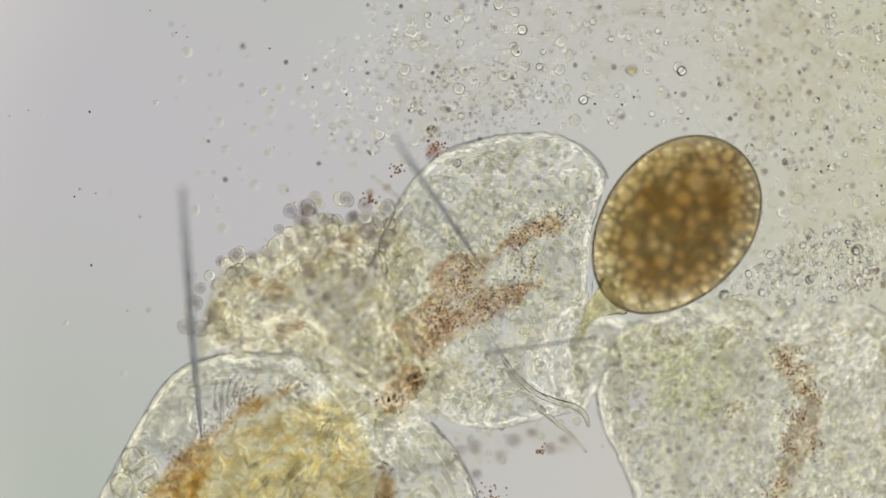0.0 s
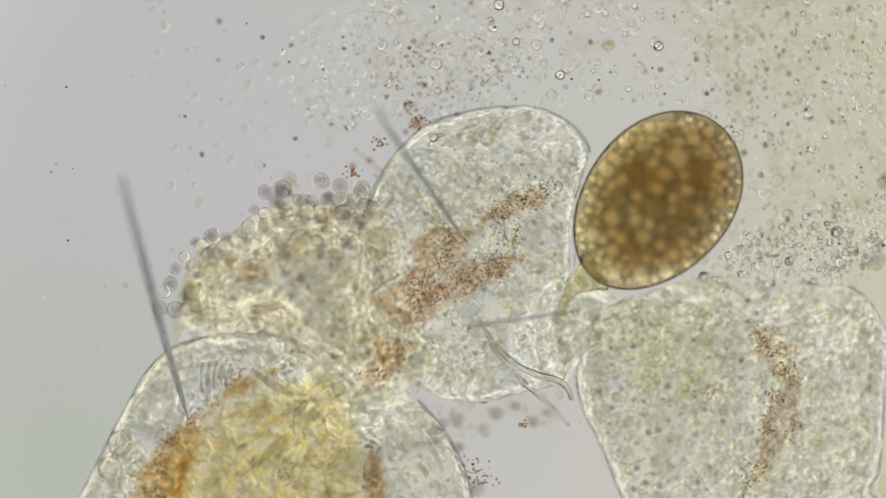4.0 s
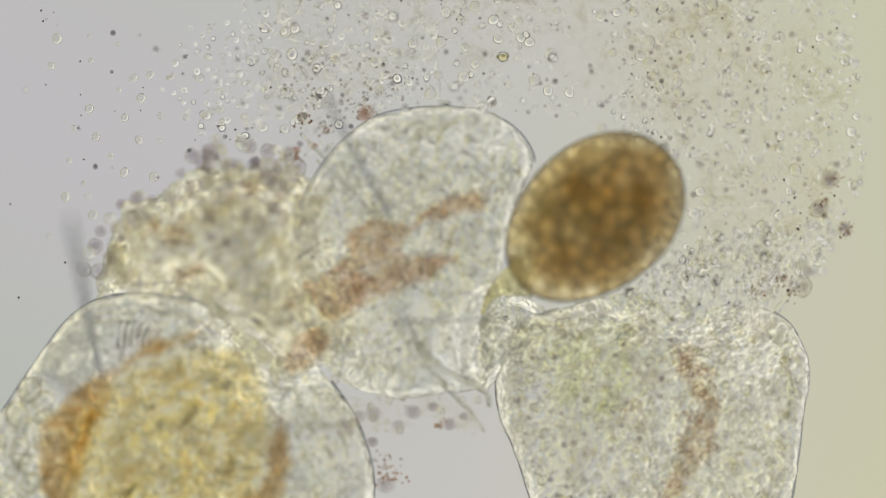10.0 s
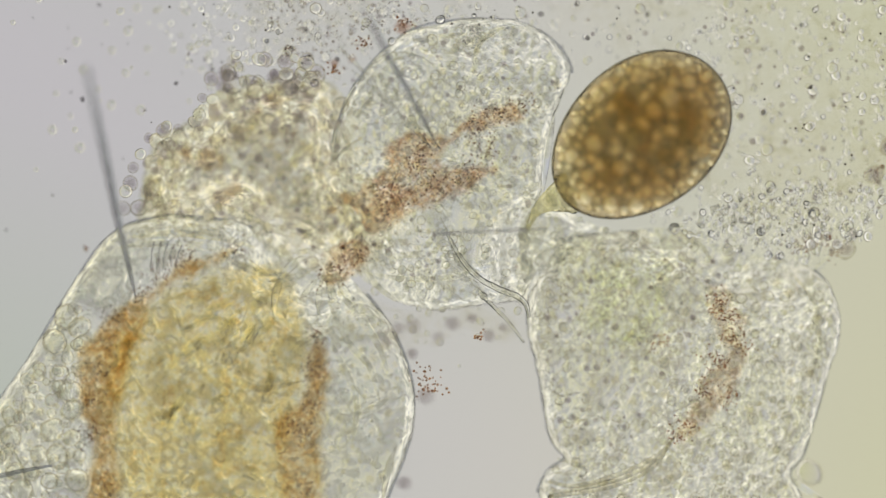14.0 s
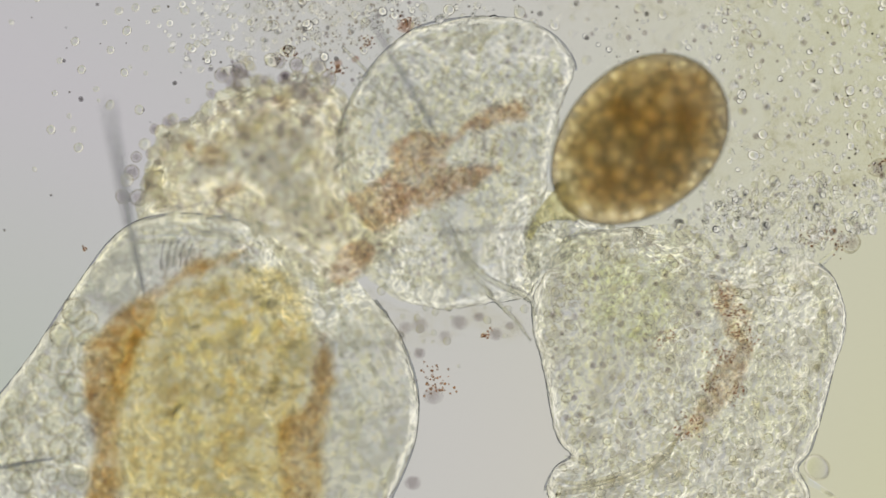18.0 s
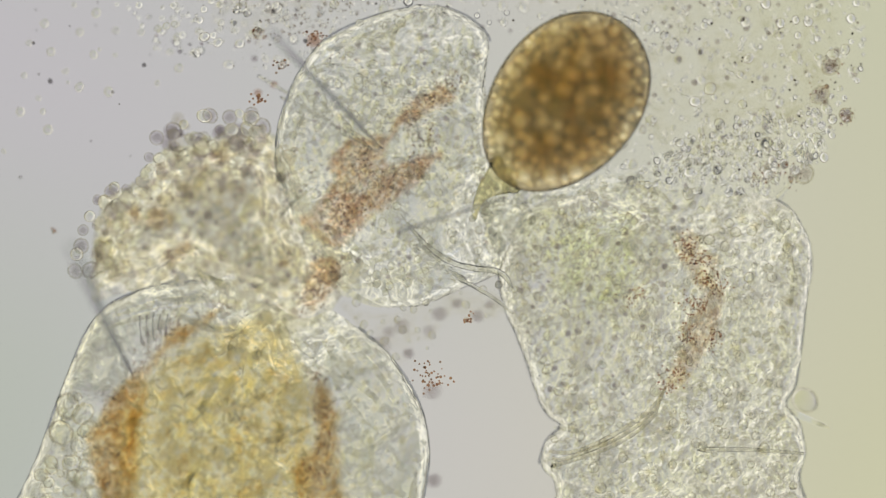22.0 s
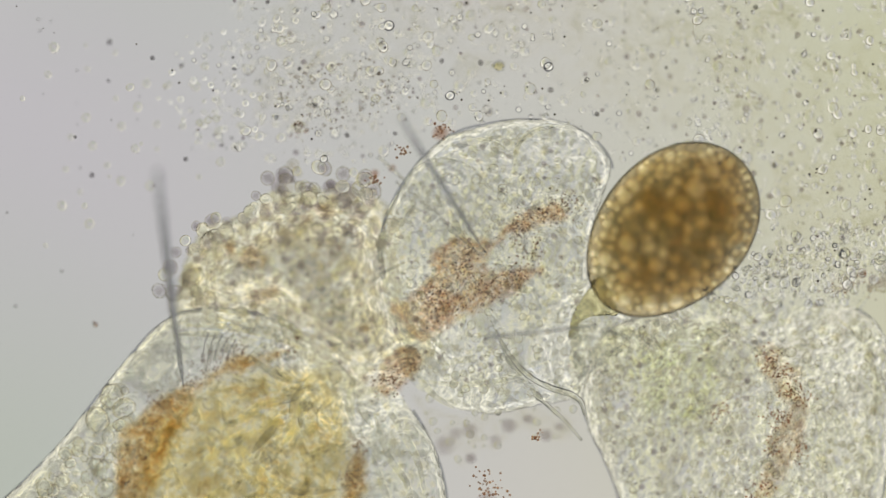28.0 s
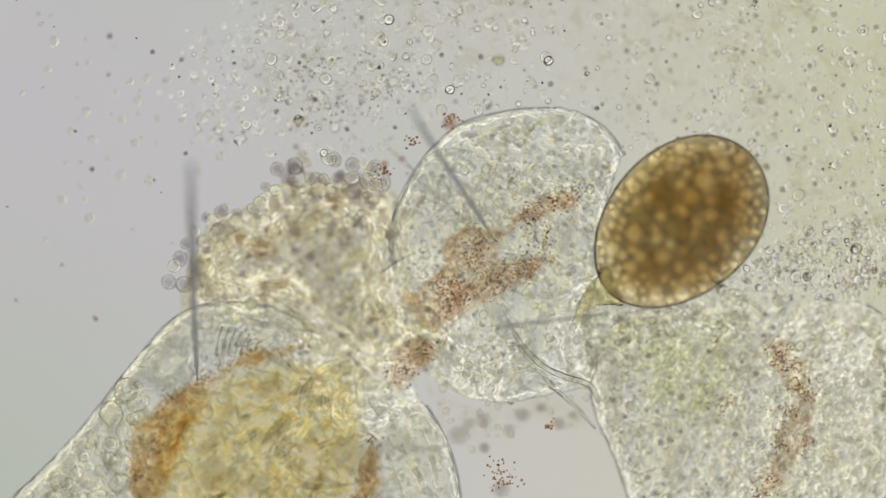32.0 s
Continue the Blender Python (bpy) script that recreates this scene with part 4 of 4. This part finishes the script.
def build_debris():
    q = random.Random(61)
    cloud = [world_plan(*p) for p in TOP_CLOUD]
    film = part("mucus_film", pillow(cloud, 0.03, 0.34, 0.035, ((0.012, 4.0), (0.01, 12.0)), 0.05, 31.0, fade=True, closed=False), FILM)
    tagged(film, "thin cloudy mucus film spread over the slide", "mucus", kind="stuff")
    lone = ((95, 165), (173, 178), (348, 78), (410, 65), (362, 75), (230, 120), (60, 300), (-60, 200), (130, 230), (810, 648), (-140, 430), (20, 40), (440, 40), (-40, 520), (210, 20), (-180, 60))
    beads("droplet", None, scatter_in(cloud, 58, 162, 0.05), (0.008, 0.022), None, DIM_DROP, "faint pale droplet in the water over the slide", 165, 0.8, "droplet", "droplets round the worm", rise=0.24)
    beads("droplet", None, scatter_in(cloud, 84, 62, 0.045), (0.007, 0.019), None, DROP, "clear round droplet in the water over the slide", 65, 0.8, "droplet", "droplets round the worm", rise=0.24)
    beads("droplet", None, [world_plan(x, y) for x, y in lone], (0.006, 0.016), None, DIM_DROP, "faint pale droplet in the water over the slide", 66, 0.8, "droplet", "droplets round the worm", rise=0.24)
    dust("small_droplet_layer", scatter_in(cloud, 140, 262, 0.04), (0.005, 0.007, 0.009, 0.011), BRIGHT_DROP, 265, "small bright droplets strewn over the slide", sub=2)
    beads("blob", None, scatter_in(cloud, 90, 362, 0.05), (0.006, 0.016), None, GREY_CELL, "dim grey blob in the water over the slide", 365, 0.8, "debris", "blobs round the worm", False, rise=0.24)
    left_part = [world_plan(*p) for p in ((330, 120), (390, 20), (420, -70), (450, -200), (960, -210), (960, 80), (860, 70), (700, 110), (560, 150), (440, 140))]
    beads("droplet", None, scatter_in(left_part, 84, 462, 0.055), (0.010, 0.021), None, DROP, "clear round droplet in the water over the slide", 465, 0.8, "droplet", "droplets round the worm", rise=0.24)
    beads("droplet", None, scatter_in(left_part, 40, 562, 0.06), (0.010, 0.020), None, BRIGHT_DROP, "bright round droplet in the water over the slide", 565, 0.8, "droplet", "droplets round the worm", False, rise=0.24)
    beads("blob", None, scatter_in(cloud, 34, 662, 0.08), (0.007, 0.014), None, SMUDGE, "dark grey blob in the water over the slide", 665, 0.8, "debris", "blobs round the worm", False, rise=0.24)
    shore = [world_plan(*p) for p in ((60, -60), (440, -80), (400, 130), (250, 240), (60, 300))]
    beads("droplet", None, scatter_in(shore, 34, 762, 0.07), (0.006, 0.019), None, DIM_DROP, "clear round droplet in the water over the slide", 765, 0.8, "droplet", "droplets round the worm", rise=0.05)
    beads("blob", None, scatter_in(shore, 8, 862, 0.1), (0.008, 0.014), None, SMUDGE, "dark grey blob in the water over the slide", 865, 0.8, "debris", "blobs round the worm", False, rise=0.24)
    drift = [world_plan(*p) for p in ((240, 60), (300, -70), (480, -110), (760, -110), (760, 30), (640, 70), (520, 90), (380, 100))]
    dust("small_droplet_layer", scatter_in(drift, 150, 962, 0.03), (0.006, 0.008, 0.010, 0.013), DROP, 965, "small clear droplets strewn over the slide", sub=2)
    dust("small_droplet_layer", scatter_in(drift, 60, 972, 0.03), (0.005, 0.007, 0.009), BRIGHT_DROP, 975, "small bright droplets strewn over the slide", sub=2)
    rod = part("rod", tube(bmesh.new(), [(-0.022, -0.003, 0), (0, 0, 0), (0.022, 0.004, 0)], [0.006, 0.008, 0.005]), STALK)
    tagged(rod, "short yellowish rod lying on the slide", "debris").location = (*world_plan(862, -20), 0.008)
    dust("fine_granule_layer", scatter_in(cloud, 900, 63), (0.003, 0.004, 0.006, 0.009), DROP, 66, "fine clear granules strewn over the slide")
    knot = plan(((470, 40), (520, -20), (640, -30), (720, 20), (690, 60), (620, 90), (540, 100)), (784, 441))
    dust("fine_granule_layer", scatter_in(knot, 190, 68), (0.003, 0.004, 0.005, 0.007), DUST, 69, "knot of fine grey granules on the slide")
    specks = scatter_in(cloud, 150, 64) + [world_plan(q.uniform(-250, 500), q.uniform(-160, 420)) for _ in range(40)]
    dust("dark_speck_layer", specks, (0.003, 0.003, 0.004, 0.005), SPECK, 67, "tiny dark specks strewn over the slide")
    for x, y, n, s, near in ((512, 92, 16, 9, 0), (716, 44, 26, 9, 1), (648, 76, 14, 9, 1), (594, 125, 20, 7, 1), (780, 690, 26, 14, 1), (765, 665, 24, 12, 1), (865, 590, 12, 7, 1), (150, 440, 6, 4, 0)):
        bm = bmesh.new()
        for _ in range(n):
            ball(bm, q.uniform(0.003, 0.006), (q.gauss(0, s) * U, q.gauss(0, s * 0.8) * U, (0.13 if near else 0.006) + q.uniform(0, 0.03)), sub=1)
        ob = tagged(part("pigment_cluster", bm, GRAIN), "small cluster of dark brown pigment grains", "pigment", "pigment clusters", "stuff")
        ob.location = (*world_plan(x, y), 0)
        if near:
            DRIFTING.append((ob, (*plan(((x, y),), HEAD_AT)[0], 0)))
    for x, y, r in ((745, 575, 17), (815, 570, 17), (880, 590, 14), (770, 700, 20), (735, 855, 16), (850, 560, 12), (720, 580, 14), (905, 575, 10), (700, 600, 22), (790, 595, 14), (745, 625, 12)):
        ob = beads("loose_cell", None, [world_plan(x, y)], (r * U, r * U), None, GREY_CELL, "greyish loose cell lying on the slide", int(x), 0.7, "cell", "loose cells", False)[0]
        DRIFTING.append((ob, (*plan(((x, y),), HEAD_AT)[0], r * U * 0.68)))
    for x, y, r in ((716, 46, 17), (627, 105, 8), (596, 112, 9)):
        ob = beads("loose_cell", None, [world_plan(x, y)], (r * U, r * U), None, BROWN_CELL, "dull reddish-brown loose cell lying on the slide", int(x), 0.7, "cell", "loose cells", False)[0]
        DRIFTING.append((ob, (*plan(((x, y),), HEAD_AT)[0], r * U * 0.68)))


def build_side_mat():
    """The bed of slime and debris that clings to the worm's pale half and moves with it."""
    bed = thing("debris_bed", "cloudy slime bed with droplets and brown grains beside the worm", "debris")
    at = RIGHT_AT
    edge = plan(SIDE_CLOUD, at)
    part("slime", pillow(edge, 0.05, 0.28, 0.035, ((0.02, 4.0), (0.015, 12.0)), 0.05, 33.0, fade=True, closed=False), FILM, bed, "cloudy slime")
    beads("droplet", bed, scatter_in(edge, 90, 172, 0.04), (0.008, 0.022), 0.05, DIM_DROP, "faint pale droplet", 175, 0.8, rise=0.2)
    beads("droplet", bed, scatter_in(edge, 110, 72, 0.035), (0.007, 0.020), 0.05, DROP, "clear round droplet", 75, 0.8, rise=0.2)
    beads("droplet", bed, scatter_in(edge, 110, 272, 0.04), (0.005, 0.012), 0.05, BRIGHT_DROP, "small bright droplet", 275, 0.8, rimmed=False, rise=0.2)
    beads("blob", bed, scatter_in(edge, 90, 372, 0.05), (0.006, 0.016), 0.05, GREY_CELL, "dim grey blob", 375, 0.8, rimmed=False, rise=0.2)
    beads("grain_ball", bed, plan(((1573, 252), (1548, 300), (1586, 342), (1500, 432)), at), (0.026, 0.04), 0.05, GREY_CELL, "round ball of brown grains", 376, 0.8, rise=0.2)
    dust("fine_granule_layer", scatter_in(edge, 700, 73), (0.004, 0.006, 0.008, 0.011), DROP, 76, "fine clear granules", bed)
    dense = plan(((1180, 400), (1270, 360), (1340, 330), (1460, 320), (1560, 330), (1540, 400), (1440, 455), (1330, 440)), at)
    dust("fine_granule_layer", scatter_in(dense, 420, 78), (0.005, 0.007, 0.010, 0.013), VESICLE, 79, "crowded clear granules", bed)
    beads("oil_drop", bed, scatter_in(dense, 60, 178, 0.04), (0.010, 0.020), 0.06, DROP, "clear round drop", 179, 0.8, rimmed=False, rise=0.2)
    beads("oil_drop", bed, scatter_in(dense, 60, 180, 0.04), (0.007, 0.014), 0.06, BRIGHT_DROP, "small bright drop", 181, 0.8, rimmed=False, rise=0.2)
    dust("dark_speck_layer", scatter_in(edge, 110, 74), (0.003, 0.004, 0.005), SPECK, 77, "tiny dark specks", bed)
    grains("pigment_dust", bed, at, ((1573, 252), (1548, 300), (1586, 342), (1420, 425), (1450, 415), (1480, 430)), 0.08, 40, 0.018, "brown pigment grains", 80)
    return bed


left_worm, lobe, clump, right_worm, egg = build_left(), build_head(), build_clump(), build_right(), build_egg()
build_debris()
bed = build_side_mat()


def motions():
    LEFT_ROWS = [
        (0, -1.070, -0.550, 4.3), (0.5, -1.069, -0.562, 7.1), (1, -1.059, -0.566, 7.6), (1.5, -1.044, -0.574, 8.0), (2, -1.013, -0.578, 9.1),
        (2.5, -1.017, -0.578, 7.6), (4.5, -1.031, -0.566, 5.4), (5, -1.025, -0.563, 5.5), (5.5, -1.019, -0.562, 5.4), (6, -1.022, -0.558, 5.3),
        (6.5, -1.020, -0.548, 5.7), (7, -1.024, -0.539, 6.2), (7.5, -1.015, -0.544, 6.8), (8, -0.997, -0.574, 10.5), (8.5, -1.002, -0.596, 9.9),
        (9, -1.047, -0.531, 0.3), (9.5, -1.078, -0.432, -6.7), (10, -0.983, -0.399, -1.3), (10.5, -0.877, -0.331, -0.3), (11, -0.805, -0.314, -0.0),
        (11.5, -0.793, -0.320, -0.8), (12, -0.815, -0.348, 2.4), (12.5, -0.820, -0.368, 2.9), (13, -0.820, -0.366, 2.0), (13.5, -0.811, -0.359, 2.3),
        (14, -0.803, -0.354, 1.6), (14.5, -0.803, -0.343, 0.2), (16.5, -0.778, -0.365, -0.5), (17, -0.775, -0.358, -0.5), (17.5, -0.776, -0.354, -0.8),
        (18, -0.776, -0.354, -0.8), (18.5, -0.777, -0.355, -1.0), (19, -0.772, -0.360, -0.0), (19.5, -0.751, -0.437, 4.7), (20, -0.725, -0.509, 6.6),
        (20.5, -0.701, -0.556, 8.5), (21, -0.696, -0.569, 9.4), (21.5, -0.704, -0.594, 10.5), (22, -0.672, -0.631, 12.4), (22.5, -0.658, -0.638, 12.4),
        (23, -0.647, -0.607, 10.9), (23.5, -0.655, -0.671, 6.0), (24, -0.801, -0.623, -8.0), (24.5, -0.811, -0.485, -12.6), (25, -0.799, -0.430, -14.4),
        (25.5, -0.729, -0.399, -11.4), (27.5, -0.689, -0.422, -5.4), (28, -0.693, -0.432, -5.5), (28.5, -0.690, -0.440, -6.7), (29, -0.679, -0.417, -5.7),
        (29.5, -0.687, -0.447, -5.5), (30, -0.641, -0.420, -4.5), (30.5, -0.621, -0.416, -3.6), (31, -0.635, -0.432, -4.5), (31.5, -0.643, -0.431, -5.3),
        (32, -0.645, -0.433, -5.7)]
    HEAD_ROWS = [
        (0, -0.338, 0.181, 4.5), (0.5, -0.347, 0.181, 4.5), (1, -0.347, 0.184, 4.5), (1.5, -0.341, 0.183, 4.5), (2, -0.319, 0.193, 4.5),
        (2.5, -0.313, 0.187, 4.5), (4.5, -0.318, 0.188, 4.5), (5, -0.314, 0.193, 4.9), (5.5, -0.308, 0.196, 5.4), (6, -0.309, 0.194, 5.7),
        (6.5, -0.301, 0.202, 6.0), (7, -0.297, 0.208, 6.0), (7.5, -0.291, 0.208, 6.6), (8, -0.304, 0.202, 7.2), (8.5, -0.319, 0.187, 9.2),
        (9, -0.306, 0.189, 7.8), (9.5, -0.260, 0.204, 2.1), (10, -0.175, 0.243, -1.6), (10.5, -0.048, 0.283, -6.4), (11, 0.020, 0.311, -6.4),
        (11.5, 0.029, 0.318, -5.0), (12, 0.009, 0.314, -2.8), (12.5, -0.011, 0.302, -1.7), (13, -0.009, 0.300, -1.5), (13.5, -0.001, 0.307, -1.6),
        (14, 0.010, 0.316, -1.2), (14.5, 0.020, 0.319, -1.6), (16.5, 0.026, 0.315, -1.0), (17, 0.029, 0.320, -0.9), (17.5, 0.029, 0.322, -0.8),
        (18, 0.030, 0.320, -0.5), (18.5, 0.029, 0.320, -0.3), (19, 0.032, 0.323, -0.0), (19.5, -0.005, 0.323, 4.4), (20, -0.037, 0.307, 8.7),
        (20.5, -0.051, 0.290, 11.2), (21, -0.054, 0.286, 11.6), (21.5, -0.067, 0.273, 12.0), (22, -0.073, 0.262, 13.8), (22.5, -0.072, 0.265, 15.3),
        (23, -0.054, 0.289, 16.5), (23.5, -0.078, 0.254, 20.1), (24, -0.094, 0.181, 19.5), (24.5, 0.027, 0.162, 8.6), (25, 0.087, 0.168, 3.0),
        (25.5, 0.145, 0.225, 2.2), (27.5, 0.147, 0.231, 2.2), (28, 0.140, 0.220, 2.4), (28.5, 0.143, 0.223, 2.7), (29, 0.159, 0.233, 2.7),
        (29.5, 0.135, 0.217, 2.7), (30, 0.181, 0.242, 2.0), (30.5, 0.197, 0.256, 2.0), (31, 0.182, 0.244, 2.5), (31.5, 0.178, 0.243, 3.2),
        (32, 0.179, 0.237, 3.2)]
    CLUMP_ROWS = [
        (0, -0.962, 0.086, -2.5), (0.5, -0.977, 0.080, -2.5), (1, -0.980, 0.074, -2.5), (1.5, -0.983, 0.067, -2.5), (2, -0.971, 0.071, -2.5),
        (2.5, -0.965, 0.065, -2.5), (4.5, -0.969, 0.065, -2.5), (5, -0.965, 0.069, -2.3), (5.5, -0.963, 0.070, -2.6), (6, -0.965, 0.069, -3.5),
        (6.5, -0.970, 0.091, 0.0), (7, -0.963, 0.097, 0.0), (7.5, -0.964, 0.092, -0.8), (8, -0.979, 0.061, -0.6), (8.5, -0.985, 0.021, -2.6),
        (9, -0.962, 0.087, -7.5), (9.5, -0.918, 0.177, -9.8), (10, -0.857, 0.234, -3.7), (10.5, -0.742, 0.309, -3.4), (11, -0.676, 0.328, -2.6),
        (11.5, -0.675, 0.325, 1.5), (12, -0.692, 0.292, 2.6), (12.5, -0.706, 0.275, 1.1), (13, -0.699, 0.282, 2.9), (13.5, -0.695, 0.283, 5.8),
        (14, -0.690, 0.287, 5.7), (14.5, -0.684, 0.294, 4.1), (16.5, -0.682, 0.281, 1.8), (17, -0.678, 0.286, 1.2), (17.5, -0.676, 0.288, 0.7),
        (18, -0.676, 0.288, 0.7), (18.5, -0.674, 0.285, -0.0), (19, -0.672, 0.284, -0.0), (19.5, -0.723, 0.211, 4.8), (20, -0.742, 0.125, 0.8),
        (20.5, -0.745, 0.077, 2.5), (21, -0.742, 0.073, 3.7), (21.5, -0.754, 0.060, 6.0), (22, -0.754, 0.021, 8.4), (22.5, -0.749, 0.009, 9.3),
        (23, -0.730, 0.033, 10.2), (23.5, -0.730, -0.045, 9.4), (24, -0.752, -0.038, 0.3), (24.5, -0.663, 0.096, -7.5), (25, -0.615, 0.154, -8.3),
        (25.5, -0.569, 0.198, -5.6), (27.5, -0.573, 0.197, -4.4), (28, -0.579, 0.185, -4.1), (28.5, -0.576, 0.190, -4.0), (29, -0.562, 0.201, -3.3),
        (29.5, -0.587, 0.180, -3.7), (30, -0.546, 0.218, -1.5), (30.5, -0.527, 0.230, -2.0), (31, -0.541, 0.203, -3.2), (31.5, -0.547, 0.203, -2.8),
        (32, -0.545, 0.196, -4.0)]
    RIGHT_ROWS = [
        (0, 0.645, -0.344, 11.7), (0.5, 0.635, -0.350, 11.7), (1, 0.635, -0.349, 11.7), (1.5, 0.640, -0.352, 11.7), (2, 0.658, -0.360, 11.7),
        (2.5, 0.665, -0.362, 11.7), (4.5, 0.653, -0.368, 11.7), (5, 0.656, -0.364, 11.6), (5.5, 0.661, -0.360, 11.6), (6, 0.659, -0.363, 11.6),
        (6.5, 0.660, -0.361, 11.8), (7, 0.662, -0.361, 11.4), (7.5, 0.672, -0.353, 11.5), (8, 0.675, -0.338, 12.4), (8.5, 0.672, -0.323, 13.9),
        (9, 0.678, -0.319, 14.3), (9.5, 0.697, -0.341, 13.4), (10, 0.734, -0.389, 8.0), (10.5, 0.785, -0.462, -0.4), (11, 0.841, -0.452, -2.5),
        (11.5, 0.860, -0.433, -1.7), (12, 0.870, -0.407, 0.5), (12.5, 0.863, -0.408, 1.1), (13, 0.860, -0.416, 0.4), (13.5, 0.869, -0.418, -0.0),
        (14, 0.870, -0.415, -0.8), (14.5, 0.872, -0.420, -1.3), (16.5, 0.885, -0.413, -0.9), (17, 0.888, -0.406, -0.8), (17.5, 0.894, -0.399, 0.1),
        (18, 0.893, -0.400, -0.1), (18.5, 0.894, -0.403, -0.0), (19, 0.897, -0.400, -0.0), (19.5, 0.896, -0.354, 2.4), (20, 0.900, -0.324, 5.0),
        (20.5, 0.911, -0.302, 7.0), (21, 0.913, -0.298, 7.8), (21.5, 0.905, -0.303, 8.3), (22, 0.910, -0.296, 8.6), (22.5, 0.915, -0.279, 9.0),
        (23, 0.932, -0.258, 8.5), (23.5, 0.944, -0.222, 12.3), (24, 0.947, -0.206, 20.2), (24.5, 1.024, -0.309, 18.8), (25, 1.048, -0.359, 16.1),
        (25.5, 1.072, -0.365, 11.3), (27.5, 1.067, -0.362, 10.8), (28, 1.064, -0.367, 11.0), (28.5, 1.074, -0.375, 11.8), (29, 1.079, -0.356, 10.8),
        (29.5, 1.057, -0.371, 11.1), (30, 1.078, -0.376, 8.7), (30.5, 1.093, -0.372, 7.9), (31, 1.090, -0.371, 8.7), (31.5, 1.087, -0.363, 9.4),
        (32, 1.090, -0.364, 9.6)]
    EGG_ROWS = [
        (0, 0.308, 0.365, 7.7), (0.5, 0.299, 0.361, 7.7), (1, 0.299, 0.366, 7.7), (1.5, 0.304, 0.366, 7.7), (2, 0.324, 0.375, 7.7),
        (2.5, 0.330, 0.367, 7.7), (4.5, 0.324, 0.363, 7.7), (5, 0.340, 0.367, 7.7), (5.5, 0.340, 0.368, 7.7), (6, 0.325, 0.364, 7.7),
        (6.5, 0.334, 0.370, 7.7), (7, 0.342, 0.367, 7.7), (7.5, 0.347, 0.362, 8.7), (8, 0.347, 0.364, 9.7), (8.5, 0.332, 0.376, 10.7),
        (9, 0.336, 0.397, 11.7), (9.5, 0.379, 0.356, 4.7), (10, 0.477, 0.346, -2.3), (10.5, 0.599, 0.322, -5.8), (11, 0.682, 0.318, -9.3),
        (11.5, 0.686, 0.333, -7.3), (12, 0.674, 0.354, -5.3), (12.5, 0.660, 0.356, -3.3), (13, 0.660, 0.366, -1.3), (13.5, 0.677, 0.380, -2.3),
        (14, 0.692, 0.398, -3.3), (14.5, 0.709, 0.368, -5.3), (16.5, 0.695, 0.379, -2.1), (17, 0.690, 0.388, -1.3), (17.5, 0.684, 0.386, -1.0),
        (18, 0.687, 0.381, -0.6), (18.5, 0.690, 0.373, -0.3), (19, 0.697, 0.371, -0.0), (19.5, 0.644, 0.417, 2.2), (20, 0.606, 0.444, 4.4),
        (20.5, 0.590, 0.466, 6.5), (21, 0.560, 0.485, 8.7), (21.5, 0.545, 0.472, 9.1), (22, 0.536, 0.452, 9.4), (22.5, 0.542, 0.473, 9.8),
        (23, 0.566, 0.497, 10.1), (23.5, 0.522, 0.531, 12.7), (24, 0.459, 0.490, 16.7), (24.5, 0.611, 0.375, 14.7), (25, 0.685, 0.325, 10.7),
        (25.5, 0.750, 0.354, 9.5), (27.5, 0.776, 0.346, 4.9), (28, 0.768, 0.332, 3.7), (28.5, 0.773, 0.334, 3.5), (29, 0.784, 0.337, 3.2),
        (29.5, 0.759, 0.318, 3.0), (30, 0.805, 0.337, 2.7), (30.5, 0.825, 0.357, 2.5), (31, 0.815, 0.344, 2.2), (31.5, 0.799, 0.353, 2.0),
        (32, 0.797, 0.339, 1.7)]
    for ob, rows, tall in ((left_worm, LEFT_ROWS, 0.85), (lobe, HEAD_ROWS, 0.95), (clump, CLUMP_ROWS, 1.4), (right_worm, RIGHT_ROWS, 0.6), (egg, EGG_ROWS, 1.0), (bed, RIGHT_ROWS, 1.0)):
        ob.scale = (1.0136, 1.0136, tall)
        walk(ob, [(t, pose(x, y, 0, 0, 0, turn)) for t, x, y, turn in rows])
    hair = [o for o in left_worm.children if o.name.startswith("hair_bristle")][0]
    # seconds, the hair's swing on its root and how far it stands up
    swing = ((0, -11, 0), (1, -9, 0), (2, -5, 0), (5, -1, 0), (6.5, -3, 5), (8, -9, 20), (9.5, 0, 25), (11, -2, 18), (13, -1, 5), (17, -1, 8), (19, 0, 25), (22.5, 0, 28), (23.5, 5, 28), (24, 20, 28), (25, 19, 22), (25.5, 12, 15), (27.5, 2, 10), (29, -2, 10), (32, -4, 10))
    walk(hair, [(t, pose(*HAIR_ROOT, 0.24, 0, 0, turn) @ Matrix.Rotation(radians(up), 4, Vector((0.986, 0.165, 0)))) for t, turn, up in swing])
    for ob, spot in DRIFTING:
        walk(ob, [(t, pose(x, y, 0, 0, 0, turn) @ Matrix.Translation(spot)) for t, x, y, turn in HEAD_ROWS])


motions()
